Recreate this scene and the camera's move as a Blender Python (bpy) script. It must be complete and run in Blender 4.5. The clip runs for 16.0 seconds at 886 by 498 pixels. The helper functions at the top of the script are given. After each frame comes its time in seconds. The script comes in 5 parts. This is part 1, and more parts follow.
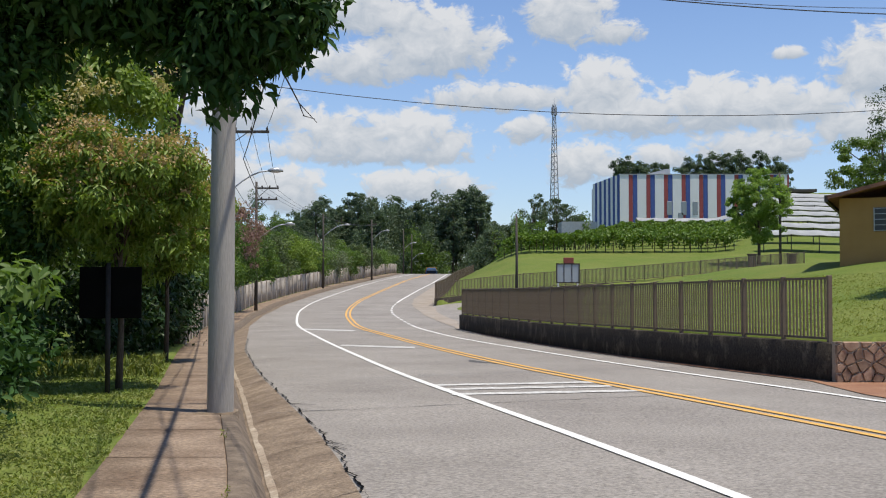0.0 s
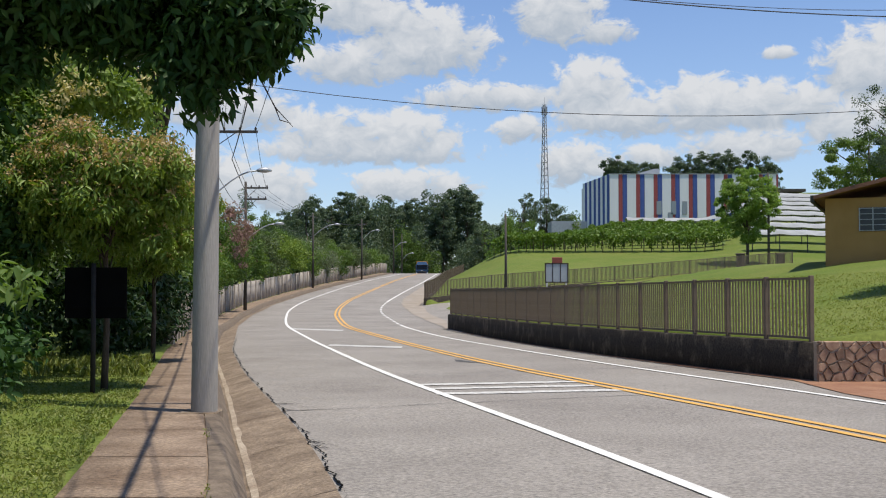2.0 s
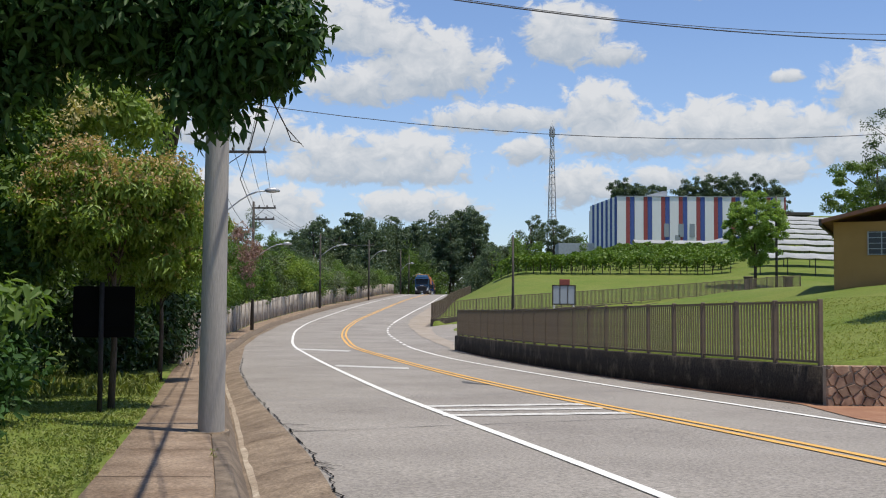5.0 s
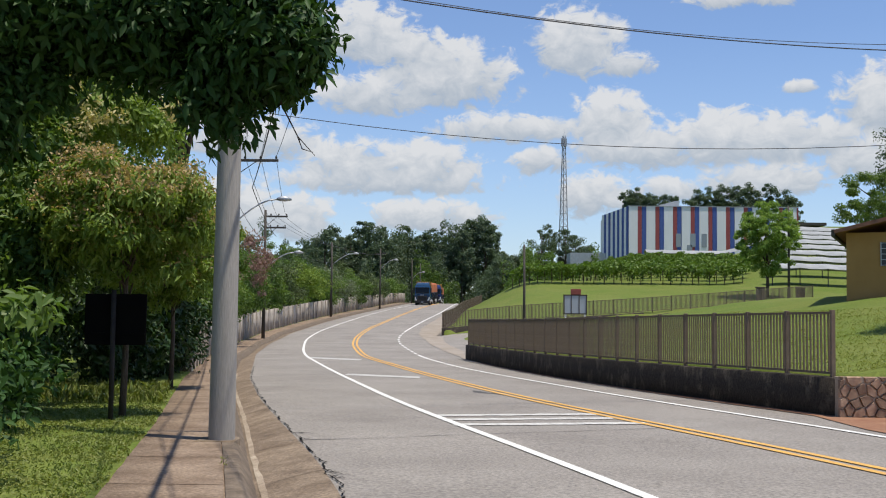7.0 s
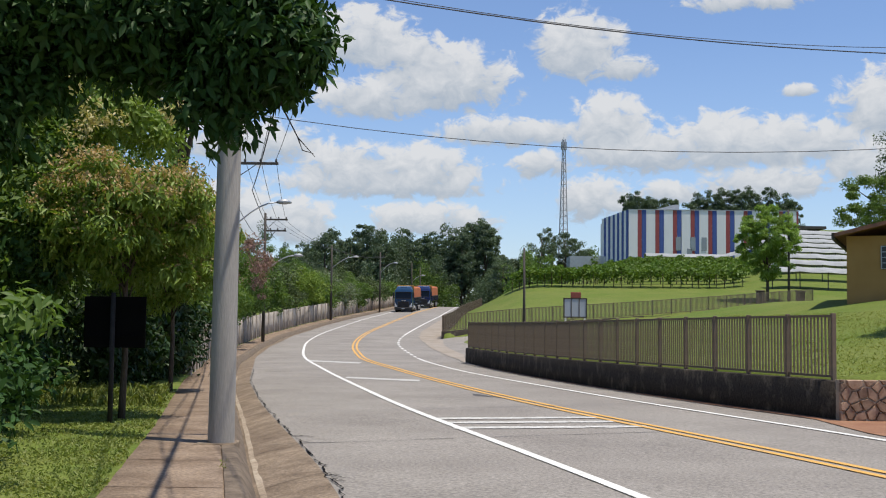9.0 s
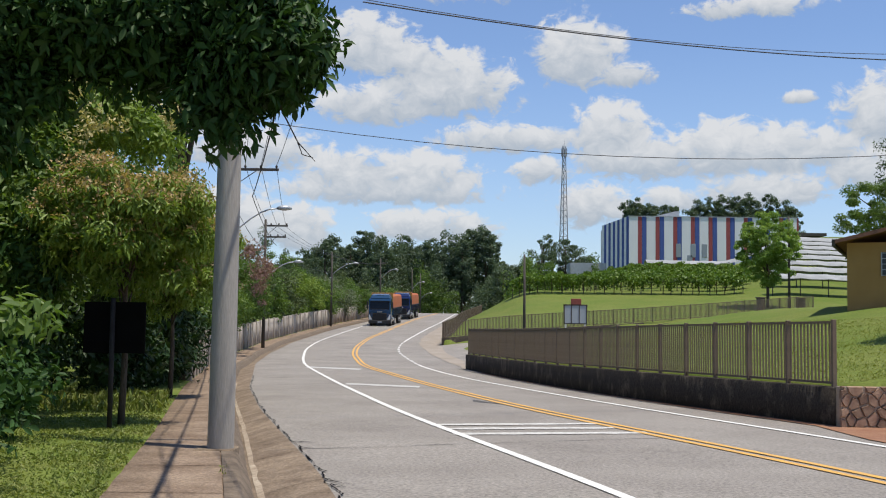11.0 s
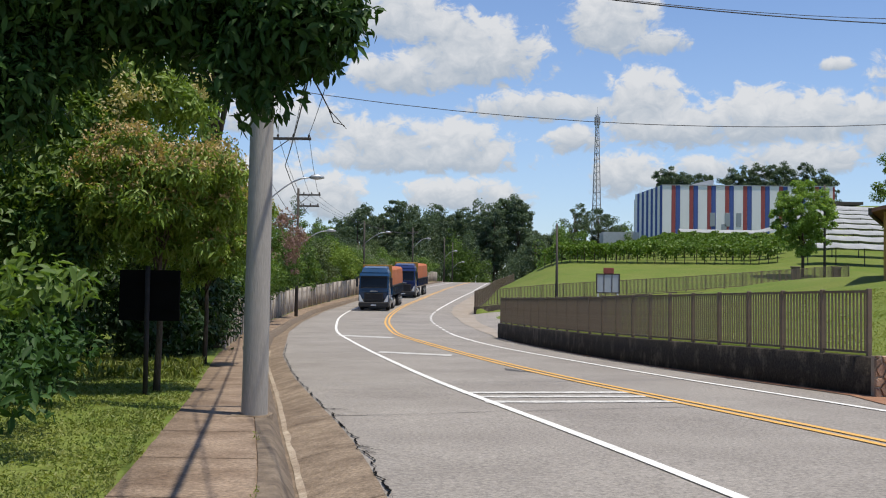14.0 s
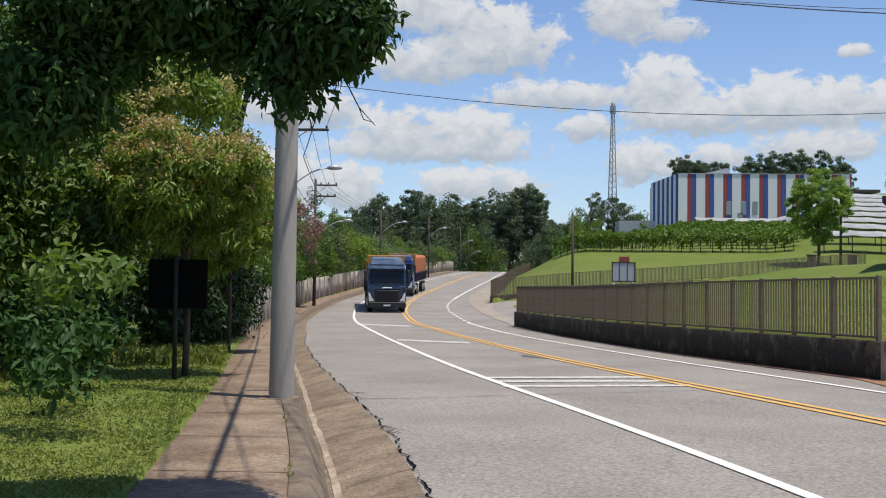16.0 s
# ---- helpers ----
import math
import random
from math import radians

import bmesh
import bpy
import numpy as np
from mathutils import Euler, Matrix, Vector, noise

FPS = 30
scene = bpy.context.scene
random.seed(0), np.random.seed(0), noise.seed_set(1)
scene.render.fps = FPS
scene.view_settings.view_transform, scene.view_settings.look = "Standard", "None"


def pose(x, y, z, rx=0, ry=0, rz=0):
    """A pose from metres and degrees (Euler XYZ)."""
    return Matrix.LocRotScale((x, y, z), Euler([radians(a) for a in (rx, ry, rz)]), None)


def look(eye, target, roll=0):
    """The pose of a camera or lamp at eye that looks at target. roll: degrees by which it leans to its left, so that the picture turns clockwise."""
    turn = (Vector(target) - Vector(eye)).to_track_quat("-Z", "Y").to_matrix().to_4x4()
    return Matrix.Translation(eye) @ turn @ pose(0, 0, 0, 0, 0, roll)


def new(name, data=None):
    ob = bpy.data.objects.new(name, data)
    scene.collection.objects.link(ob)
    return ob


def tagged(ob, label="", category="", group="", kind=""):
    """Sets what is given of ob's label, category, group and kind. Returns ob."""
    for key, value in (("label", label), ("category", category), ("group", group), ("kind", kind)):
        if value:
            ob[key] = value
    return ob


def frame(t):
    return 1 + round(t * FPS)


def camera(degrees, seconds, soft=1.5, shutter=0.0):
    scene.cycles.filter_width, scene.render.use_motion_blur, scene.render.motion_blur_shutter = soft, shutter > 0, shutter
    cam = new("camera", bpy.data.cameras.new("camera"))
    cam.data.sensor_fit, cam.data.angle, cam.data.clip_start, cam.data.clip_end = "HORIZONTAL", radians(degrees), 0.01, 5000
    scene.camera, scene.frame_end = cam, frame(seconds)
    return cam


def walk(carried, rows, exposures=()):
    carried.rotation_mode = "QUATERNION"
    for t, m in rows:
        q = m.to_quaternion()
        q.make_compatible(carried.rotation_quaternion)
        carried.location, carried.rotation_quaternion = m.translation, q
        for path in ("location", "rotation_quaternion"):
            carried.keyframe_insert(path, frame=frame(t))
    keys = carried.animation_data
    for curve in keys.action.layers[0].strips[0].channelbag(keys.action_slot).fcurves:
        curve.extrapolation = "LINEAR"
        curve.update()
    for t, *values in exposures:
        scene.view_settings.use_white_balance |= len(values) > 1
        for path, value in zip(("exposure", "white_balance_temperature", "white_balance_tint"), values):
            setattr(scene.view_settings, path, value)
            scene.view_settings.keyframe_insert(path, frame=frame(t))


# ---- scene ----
from math import sin, cos, pi, sqrt, hypot, atan2

# ---- camera: hand-held on the pavement, turning and swaying a little ----
cam = camera(43.0, 16.0, soft=1.1)
PATH = [
    (0, 0, -0, 1.6, 91.698, 0, 0), (0.5, 0.047, -0.078, 1.613, 91.539, 0.033, -0.382), (1, 0.089, -0.1, 1.607, 91.58, -0.022, -0.434),
    (1.5, 0.103, -0.12, 1.609, 91.623, -0.013, -0.458), (2, 0.107, -0.125, 1.613, 91.671, 0.013, -0.472), (2.5, 0.103, -0.108, 1.616, 92.275, -0.252, -0.38),
    (3, 0.099, -0.1, 1.616, 92.495, -0.287, -0.375), (3.5, 0.096, -0.101, 1.614, 92.518, -0.264, -0.387), (4, 0.092, -0.112, 1.615, 92.534, -0.253, -0.411),
    (6.5, 0.086, -0.103, 1.613, 93.154, -0.617, 0.428), (7, 0.093, -0.113, 1.613, 93.205, -0.625, 0.438), (7.5, 0.098, -0.113, 1.611, 93.237, -0.62, 0.426),
    (8, 0.094, -0.103, 1.61, 93.267, -0.614, 0.423), (8.5, 0.091, -0.092, 1.609, 93.33, -0.651, 0.433), (9, 0.087, -0.078, 1.605, 93.376, -0.664, 0.428),
    (11.5, 0.092, -0.068, 1.592, 93.741, -0.752, 0.466), (12, 0.096, -0.091, 1.594, 93.375, -0.849, 0.825), (12.5, 0.095, -0.09, 1.589, 93.027, -0.967, 1.203),
    (13, 0.093, -0.077, 1.584, 92.524, -0.994, 1.723), (13.5, 0.098, -0.076, 1.581, 92.242, -0.914, 1.975), (14, 0.096, -0.072, 1.582, 92.119, -0.809, 2.08),
    (14.5, 0.102, -0.08, 1.577, 92.016, -0.798, 2.191), (15, 0.097, -0.091, 1.582, 91.864, -0.771, 2.415), (15.5, 0.108, -0.039, 1.594, 91.626, -0.718, 2.957),
    (16, 0.069, -0.607, 1.551, 91.577, -0.611, 2.887)]
walk(cam, [(t, pose(*p)) for t, *p in PATH])

# ---- light: high sun from the right, blue sky with cumulus ----
SUN_ELEV, SUN_AZ = 73.0, 116.0   # azimuth clockwise from +y
scene.view_settings.exposure = 0.3
sun = new("sun", bpy.data.lights.new("sun", "SUN"))
sun.data.energy, sun.data.angle, sun.data.color = 4.2, radians(0.53), (1.0, 0.93, 0.82)
_d = Vector((sin(radians(SUN_AZ)) * cos(radians(SUN_ELEV)), cos(radians(SUN_AZ)) * cos(radians(SUN_ELEV)), sin(radians(SUN_ELEV))))
sun.matrix_world = look(_d * 100, (0, 0, 0))

world = bpy.data.worlds.new("world")
scene.world = world
world.use_nodes = True


class Nodes:
    """Short hand for node graphs."""

    def __init__(self, tree):
        self.tree = tree
        tree.nodes.clear()

    def add(self, kind, inputs=None, **props):
        n = self.tree.nodes.new(kind)
        for k, v in props.items():
            setattr(n, k, v)
        for k, v in (inputs or {}).items():
            self.plug(n.inputs[k], v)
        return n

    def plug(self, socket, v):
        if isinstance(v, bpy.types.NodeSocket):
            self.tree.links.new(v, socket)
        elif isinstance(v, bpy.types.Node):
            self.tree.links.new(v.outputs[0], socket)
        else:
            socket.default_value = v

    def math(self, op, a, b=0.0, clamp=False):
        return self.add("ShaderNodeMath", {0: a, 1: b}, operation=op, use_clamp=clamp).outputs[0]

    def ramp(self, fac, *stops):
        n = self.add("ShaderNodeValToRGB", {0: fac})
        e = n.color_ramp.elements
        while len(e) < len(stops):
            e.new(0.5)
        for el, (p, c) in zip(e, stops):
            el.position, el.color = p, (*c, 1) if len(c) == 3 else c
        return n.outputs[0]

    def mix(self, fac, a, b, blend="MIX"):
        n = self.add("ShaderNodeMix", data_type="RGBA", blend_type=blend)
        self.plug(n.inputs[0], fac)
        self.plug(n.inputs[6], a)
        self.plug(n.inputs[7], b)
        return n.outputs[2]


# cumulus banks: bearing and height in degrees, half width, half height, weight
CLOUDS = [(-4.6, 13.75, 2.86, 1.74, 1), (-0.6, 11.85, 3.73, 1.97, 1), (-4.2, 10.85, 2.86, 1.16, 0.95), (-2.4, 13.05, 2.63, 1.39, 0.95), (6.3, 13.45, 2.42, 1.97, 1), (8.6, 12.45, 1.76, 0.7, 0.8),
          (2.8, 9.25, 3.95, 0.87, 0.85), (-5, 7.35, 2.86, 1.5, 1), (-1.6, 7.15, 3.07, 1.62, 1), (-3.4, 6.55, 5.71, 0.81, 0.9), (4.5, 7.65, 1.53, 0.81, 0.95), (8, 9.35, 2.19, 1.86, 1),
          (9.6, 8.25, 3.52, 1.28, 1), (13.6, 8.55, 2.63, 1.74, 1), (16.2, 8.45, 2.19, 1.62, 1), (18.4, 8.45, 1.97, 1.16, 0.95), (21.4, 10.05, 2.63, 2.2, 1), (21, 7.45, 3.29, 1.39, 0.9),
          (7.1, 5.85, 1.97, 1.28, 0.95), (15.6, 6.55, 3.29, 1.04, 0.95), (10.8, 6.15, 1.76, 0.7, 0.8), (-8, 4.55, 2.08, 1.39, 1), (-1.2, 4.75, 3.52, 1.04, 0.9), (-10.2, 8.45, 3.52, 1.28, 0.95),
          (-12.5, 4.85, 4.39, 1.86, 0.9), (17.2, 11.05, 0.87, 0.34, 0.7), (15, 15.45, 3.29, 0.58, 0.7), (2, 17.35, 6.58, 1.39, 0.85), (26, 6.85, 4.39, 2.32, 1), (-16, 11.85, 6.58, 2.78, 0.95)]


def build_sky():
    N = Nodes(world.node_tree)
    sky = N.add("ShaderNodeTexSky", sky_type="NISHITA", sun_disc=False, sun_elevation=radians(SUN_ELEV), sun_rotation=radians(SUN_AZ),
                air_density=1.0, dust_density=0.2, ozone_density=3.0)
    co = N.add("ShaderNodeTexCoord").outputs["Generated"]
    sep = N.add("ShaderNodeSeparateXYZ", {0: co})
    az = N.math("DEGREES", N.math("ARCTAN2", sep.outputs[0], sep.outputs[1]))
    el = N.math("DEGREES", N.math("ARCSINE", sep.outputs[2]))
    plane = N.add("ShaderNodeCombineXYZ", {0: az, 1: N.math("MULTIPLY", el, 1.35), 2: 0.0})
    big = N.add("ShaderNodeTexNoise", {"Vector": plane, "Scale": 0.85, "Detail": 10.0, "Roughness": 0.62, "Distortion": 0.5})
    billow = N.add("ShaderNodeTexVoronoi", {"Vector": plane, "Scale": 1.1, "Detail": 3.0, "Roughness": 0.6}, feature="SMOOTH_F1", normalize=True)
    field = None
    low = total = None
    for a, e, w, h, k in CLOUDS:
        dx = N.math("DIVIDE", N.math("SUBTRACT", az, a), w)
        dy = N.math("DIVIDE", N.math("SUBTRACT", el, e), h)
        dy = N.math("MINIMUM", dy, N.math("MULTIPLY", dy, 1.3))   # flat bases
        r2 = N.math("ADD", N.math("MULTIPLY", dx, dx), N.math("MULTIPLY", dy, dy))
        v = N.math("MULTIPLY", N.math("SUBTRACT", 1.0, r2), k)
        pull = N.math("EXPONENT", N.math("MULTIPLY", v, 4.0))
        rim = N.math("MULTIPLY", dy, pull)
        field = v if field is None else N.math("MAXIMUM", v, field)
        low = rim if low is None else N.math("ADD", low, rim)
        total = pull if total is None else N.math("ADD", total, pull)
    low = N.math("DIVIDE", low, total)
    field = N.math("MAXIMUM", field, -1.6)
    rough = N.math("ADD", N.math("MULTIPLY", N.math("SUBTRACT", big.outputs[0], 0.5), 3.6), N.math("MULTIPLY", N.math("SUBTRACT", 0.42, billow.outputs[0]), 1.3))
    body = N.math("ADD", N.math("SUBTRACT", field, 0.16), rough)
    mask = N.add("ShaderNodeMapRange", {0: body, 1: -0.25, 2: 0.5}, interpolation_type="SMOOTHSTEP").outputs[0]
    # white tops, blue-grey bellies
    shade = N.math("ADD", N.math("MULTIPLY", low, 0.45), N.math("ADD", 0.56, N.math("MULTIPLY", rough, 0.34)))
    tone = N.ramp(shade, (0.08, (2.9, 3.5, 4.3)), (0.45, (4.0, 4.4, 4.9)), (0.95, (5.9, 6.0, 6.15)))
    blue = N.mix(1.0, sky.outputs[0], (0.92, 0.98, 1.15, 1), "MULTIPLY")
    haze = N.add("ShaderNodeMapRange", {0: el, 1: 14.0, 2: 0.0, 3: 0.05, 4: 0.3}).outputs[0]
    blue = N.mix(haze, blue, (4.4, 5.6, 7.0, 1))
    colour = N.mix(N.math("MULTIPLY", mask, 0.96), blue, tone)
    bg = N.add("ShaderNodeBackground", {"Color": colour, "Strength": 0.1})
    N.add("ShaderNodeOutputWorld", {0: bg})


build_sky()

# ---- materials ----
MATS = {}


def mat(name, col, rough=0.8, var=0.25, scale=6.0, bump=0.2, fine=60.0, metal=0.0, second=None, spec=0.4, island=0.0, rnd=0.0, stretch=(1, 1, 1), detail=6.0, cut=(0.35, 0.68)):
    """Surface with stains at one scale and grain at another; second: the colour of the stains."""
    m = bpy.data.materials.new(name)
    m.use_nodes = True
    N = Nodes(m.node_tree)
    co = N.add("ShaderNodeTexCoord").outputs["Object"]
    co = N.add("ShaderNodeMapping", {0: co, 3: stretch}).outputs[0]
    n1 = N.add("ShaderNodeTexNoise", {"Vector": co, "Scale": scale, "Detail": detail, "Roughness": 0.62})
    n2 = N.add("ShaderNodeTexNoise", {"Vector": co, "Scale": fine, "Detail": 3.0, "Roughness": 0.7})
    two = second or tuple(c * (1 - var) for c in col)
    f = N.add("ShaderNodeMapRange", {0: n1.outputs[0], 1: cut[0], 2: cut[1]}).outputs[0]
    c = N.mix(f, (*col, 1), (*two, 1))
    g = N.add("ShaderNodeMapRange", {0: n2.outputs[0], 1: 0.3, 2: 0.7, 3: 1 - var * 0.7, 4: 1 + var * 0.5}).outputs[0]
    c = N.mix(1.0, c, N.add("ShaderNodeCombineColor", {0: g, 1: g, 2: g}).outputs[0], "MULTIPLY")
    for amount, src in ((island, N.add("ShaderNodeNewGeometry").outputs["Random Per Island"] if island else None), (rnd, N.add("ShaderNodeObjectInfo").outputs["Random"] if rnd else None)):
        if amount:
            k = N.add("ShaderNodeMapRange", {0: src, 3: 1 - amount, 4: 1 + amount}).outputs[0]
            c = N.mix(1.0, c, N.add("ShaderNodeCombineColor", {0: k, 1: k, 2: k}).outputs[0], "MULTIPLY")
    b = N.add("ShaderNodeBump", {"Strength": bump, "Distance": 0.02, "Height": N.math("ADD", n1.outputs[0], n2.outputs[0])})
    r = N.add("ShaderNodeMapRange", {0: n1.outputs[0], 3: max(0.02, rough - 0.12), 4: min(1, rough + 0.12)}).outputs[0]
    p = N.add("ShaderNodeBsdfPrincipled", {"Base Color": c, "Roughness": r, "Metallic": metal, "Normal": b.outputs[0], "Specular IOR Level": spec})
    N.add("ShaderNodeOutputMaterial", {0: p.outputs[0]})
    MATS[name] = m
    return m


def leaf_mat(name, col, col2, thin=0.35, rough=0.5, spec=0.35):
    """Leaves: each one its own tint, light shining through."""
    m = bpy.data.materials.new(name)
    m.use_nodes = True
    N = Nodes(m.node_tree)
    isl = N.add("ShaderNodeNewGeometry").outputs["Random Per Island"]
    co = N.add("ShaderNodeTexCoord").outputs["Object"]
    big = N.add("ShaderNodeTexNoise", {"Vector": co, "Scale": 0.7, "Detail": 3.0}).outputs[0]
    f = N.math("ADD", N.math("MULTIPLY", isl, 0.55), N.math("MULTIPLY", N.math("SUBTRACT", big, 0.3), 1.1), clamp=True)
    c = N.mix(f, (*col, 1), (*col2, 1))
    p = N.add("ShaderNodeBsdfPrincipled", {"Base Color": c, "Roughness": rough, "Specular IOR Level": spec})
    t = N.add("ShaderNodeBsdfTranslucent", {"Color": N.mix(1.0, c, (1.25, 1.3, 0.6, 1), "MULTIPLY")})
    s = N.add("ShaderNodeMixShader", {0: thin, 1: p.outputs[0], 2: t.outputs[0]})
    N.add("ShaderNodeOutputMaterial", {0: s.outputs[0]})
    MATS[name] = m
    return m


ASPHALT = mat("asphalt", (0.285, 0.26, 0.228), 0.9, 0.68, 0.35, 0.6, 24, second=(0.215, 0.194, 0.171), detail=12)
WHITE = mat("road_white", (0.74, 0.73, 0.69), 0.75, 0.2, 5, 0.2, 80, second=(0.58, 0.57, 0.53))
YELLOW = mat("road_yellow", (0.72, 0.39, 0.075), 0.75, 0.3, 4, 0.2, 60, second=(0.52, 0.31, 0.11))
WORN = mat("chipped_white", (0.66, 0.65, 0.61), 0.8, 0.25, 9, 0.3, 60, second=(0.33, 0.315, 0.29))
FADED = mat("worn_white", (0.52, 0.51, 0.48), 0.85, 0.25, 7, 0.2, 80, second=(0.38, 0.365, 0.34))
PAVE = mat("pavement", (0.29, 0.215, 0.15), 0.9, 0.7, 1.4, 0.7, 24, second=(0.15, 0.1, 0.064), detail=11)
GUTTER = mat("gutter_concrete", (0.275, 0.21, 0.145), 0.9, 0.7, 1.7, 0.7, 24, second=(0.125, 0.088, 0.058), detail=11)
CHANNEL = mat("washed_concrete", (0.44, 0.37, 0.28), 0.9, 0.5, 2.5, 0.5, 24, second=(0.24, 0.18, 0.125), detail=10)
KERB = mat("kerb_concrete", (0.2, 0.155, 0.11), 0.92, 0.4, 4, 0.6, 30, second=(0.085, 0.062, 0.044), detail=10)
SHOULDER = mat("shoulder", (0.33, 0.285, 0.235), 0.92, 0.3, 0.8, 0.4, 30, second=(0.26, 0.215, 0.165))
SOIL = mat("red_soil", (0.30, 0.16, 0.09), 0.95, 0.3, 2, 0.5, 30, second=(0.22, 0.1, 0.055))
LAWN = mat("lawn", (0.105, 0.152, 0.026), 0.95, 0.5, 0.3, 0.7, 12, second=(0.155, 0.178, 0.045), spec=0.1, detail=9)
CONC = mat("pole_concrete", (0.36, 0.335, 0.30), 0.85, 0.22, 3.5, 0.3, 60, second=(0.27, 0.25, 0.225), stretch=(1, 1, 0.12), detail=9)
OLDWALL = mat("old_wall", (0.44, 0.385, 0.32), 0.92, 0.35, 1.6, 0.4, 30, second=(0.13, 0.11, 0.09), stretch=(1, 1, 0.2), detail=10, cut=(.42, .66))
MOULD = mat("mouldy_wall", (0.05, 0.042, 0.034), 0.95, 0.6, 2.4, 0.7, 22, second=(0.17, 0.14, 0.105), stretch=(1, 1, 0.7), detail=12, cut=(.52, .74), spec=.1)
FENCE = mat("fence_paint", (0.165, 0.122, 0.085), 0.6, 0.25, 5, 0.15, 60)
BARK = mat("bark", (0.10, 0.075, 0.055), 0.95, 0.5, 4, 0.8, 30, second=(0.05, 0.038, 0.028), stretch=(1, 1, 0.3))
DARKPOLE = mat("dark_pole", (0.075, 0.065, 0.055), 0.85, 0.3, 2, 0.2, 50)
STEEL = mat("galvanised", (0.42, 0.43, 0.44), 0.5, 0.15, 3, 0.1, 60, metal=0.6)
WIRE = mat("wire", (0.03, 0.03, 0.032), 0.7, 0.1, 3, 0.0, 30)
# near black puts shade on the sign's back; the cracks use it too
BLACK = mat("shaded_board_and_crack", (0.006, 0.0055, 0.005), 0.9, 0.2, 3, 0.1, 40, spec=.05)
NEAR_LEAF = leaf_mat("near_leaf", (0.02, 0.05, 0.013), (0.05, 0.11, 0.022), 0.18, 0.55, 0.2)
HEDGE_LEAF = leaf_mat("hedge_leaf", (0.06, 0.125, 0.024), (0.155, 0.225, 0.05), 0.4)
BROWN_LEAF = leaf_mat("young_brown_leaf", (0.46, 0.3, 0.15), (0.38, 0.31, 0.13), 0.3)
# leaf colour darkened to stand for the shade under the canopy
DARK_LEAF = leaf_mat("shade_tinted_leaf", (0.012, 0.032, 0.008), (0.03, 0.065, 0.014), 0.2)
LIME_LEAF = leaf_mat("lime_leaf", (0.12, 0.2, 0.027), (0.23, 0.3, 0.055), 0.34)
PINK_LEAF = leaf_mat("pink_flower", (0.2, 0.1, 0.105), (0.3, 0.2, 0.17), 0.35)
OLIVE_LEAF = leaf_mat("olive_leaf", (0.05, 0.085, 0.03), (0.13, 0.165, 0.07), 0.32)
PALE_LEAF = leaf_mat("pale_leaf", (0.11, 0.15, 0.09), (0.23, 0.26, 0.17), 0.35)
EUCA_LEAF = leaf_mat("eucalypt_leaf", (0.05, 0.088, 0.052), (0.12, 0.16, 0.09), 0.28)
TREE_LEAF = leaf_mat("street_tree_leaf", (0.14, 0.24, 0.05), (0.26, 0.36, 0.09), 0.5)
VINE_LEAF = leaf_mat("vine_leaf", (0.07, 0.135, 0.018), (0.13, 0.2, 0.03), 0.3)
GRASS_LEAF = leaf_mat("grass_blade", (0.12, 0.175, 0.03), (0.27, 0.275, 0.075), 0.3)
BLOSSOM = leaf_mat("pale_blossom", (0.5, 0.44, 0.22), (0.42, 0.36, 0.14), 0.3)


# ---- building blocks ----
def raw(name, verts, faces, material, parent=None, smooth=False):
    """A mesh object from arrays of points and of faces that all have as many corners."""
    me = bpy.data.meshes.new(name)
    v, f = np.asarray(verts, np.float32).reshape(-1, 3), np.asarray(faces, np.int32)
    n, k = f.shape
    me.vertices.add(len(v))
    me.vertices.foreach_set("co", v.ravel())
    me.loops.add(n * k)
    me.loops.foreach_set("vertex_index", f.ravel())
    me.polygons.add(n)
    me.polygons.foreach_set("loop_start", np.arange(0, n * k, k, dtype=np.int32))
    if smooth:
        me.polygons.foreach_set("use_smooth", np.ones(n, bool))
    me.update(calc_edges=True)
    if material:
        me.materials.append(material)
    ob = new(name, me)
    if parent:
        ob.parent = parent
    return ob


def part(name, bm, material, parent=None, label="", smooth=False):
    """Link a bmesh as ONE mesh object, under a thing or a part."""
    me = bpy.data.meshes.new(name)
    if smooth:
        for f in bm.faces:
            f.smooth = True
    bm.normal_update()
    bm.to_mesh(me)
    bm.free()
    me.materials.append(material)
    ob = new(name, me)
    if parent:
        ob.parent = parent
    if label:
        ob["label"] = label
    return ob


def thing(name, x, y, z, label, category, group="", rz=0.0, kind=""):
    e = new(name)
    e.empty_display_size = 0.2
    e.matrix_basis = pose(x, y, z, 0, 0, rz)
    return tagged(e, label, category, group, kind)


def box(bm, x0, x1, y0, y1, z0, z1, bevel=0.0, m=None):
    mm = Matrix.Translation(((x0 + x1) / 2, (y0 + y1) / 2, (z0 + z1) / 2)) @ Matrix.Diagonal((x1 - x0, y1 - y0, z1 - z0, 1))
    r = bmesh.ops.create_cube(bm, size=1, matrix=(m @ mm) if m else mm)
    if bevel:
        es = list({e for v in r["verts"] for e in v.link_edges})
        bmesh.ops.bevel(bm, geom=es, offset=bevel, segments=1, affect="EDGES", profile=0.5)
    return bm


def boxed(*a, **k):
    return box(bmesh.new(), *a, **k)


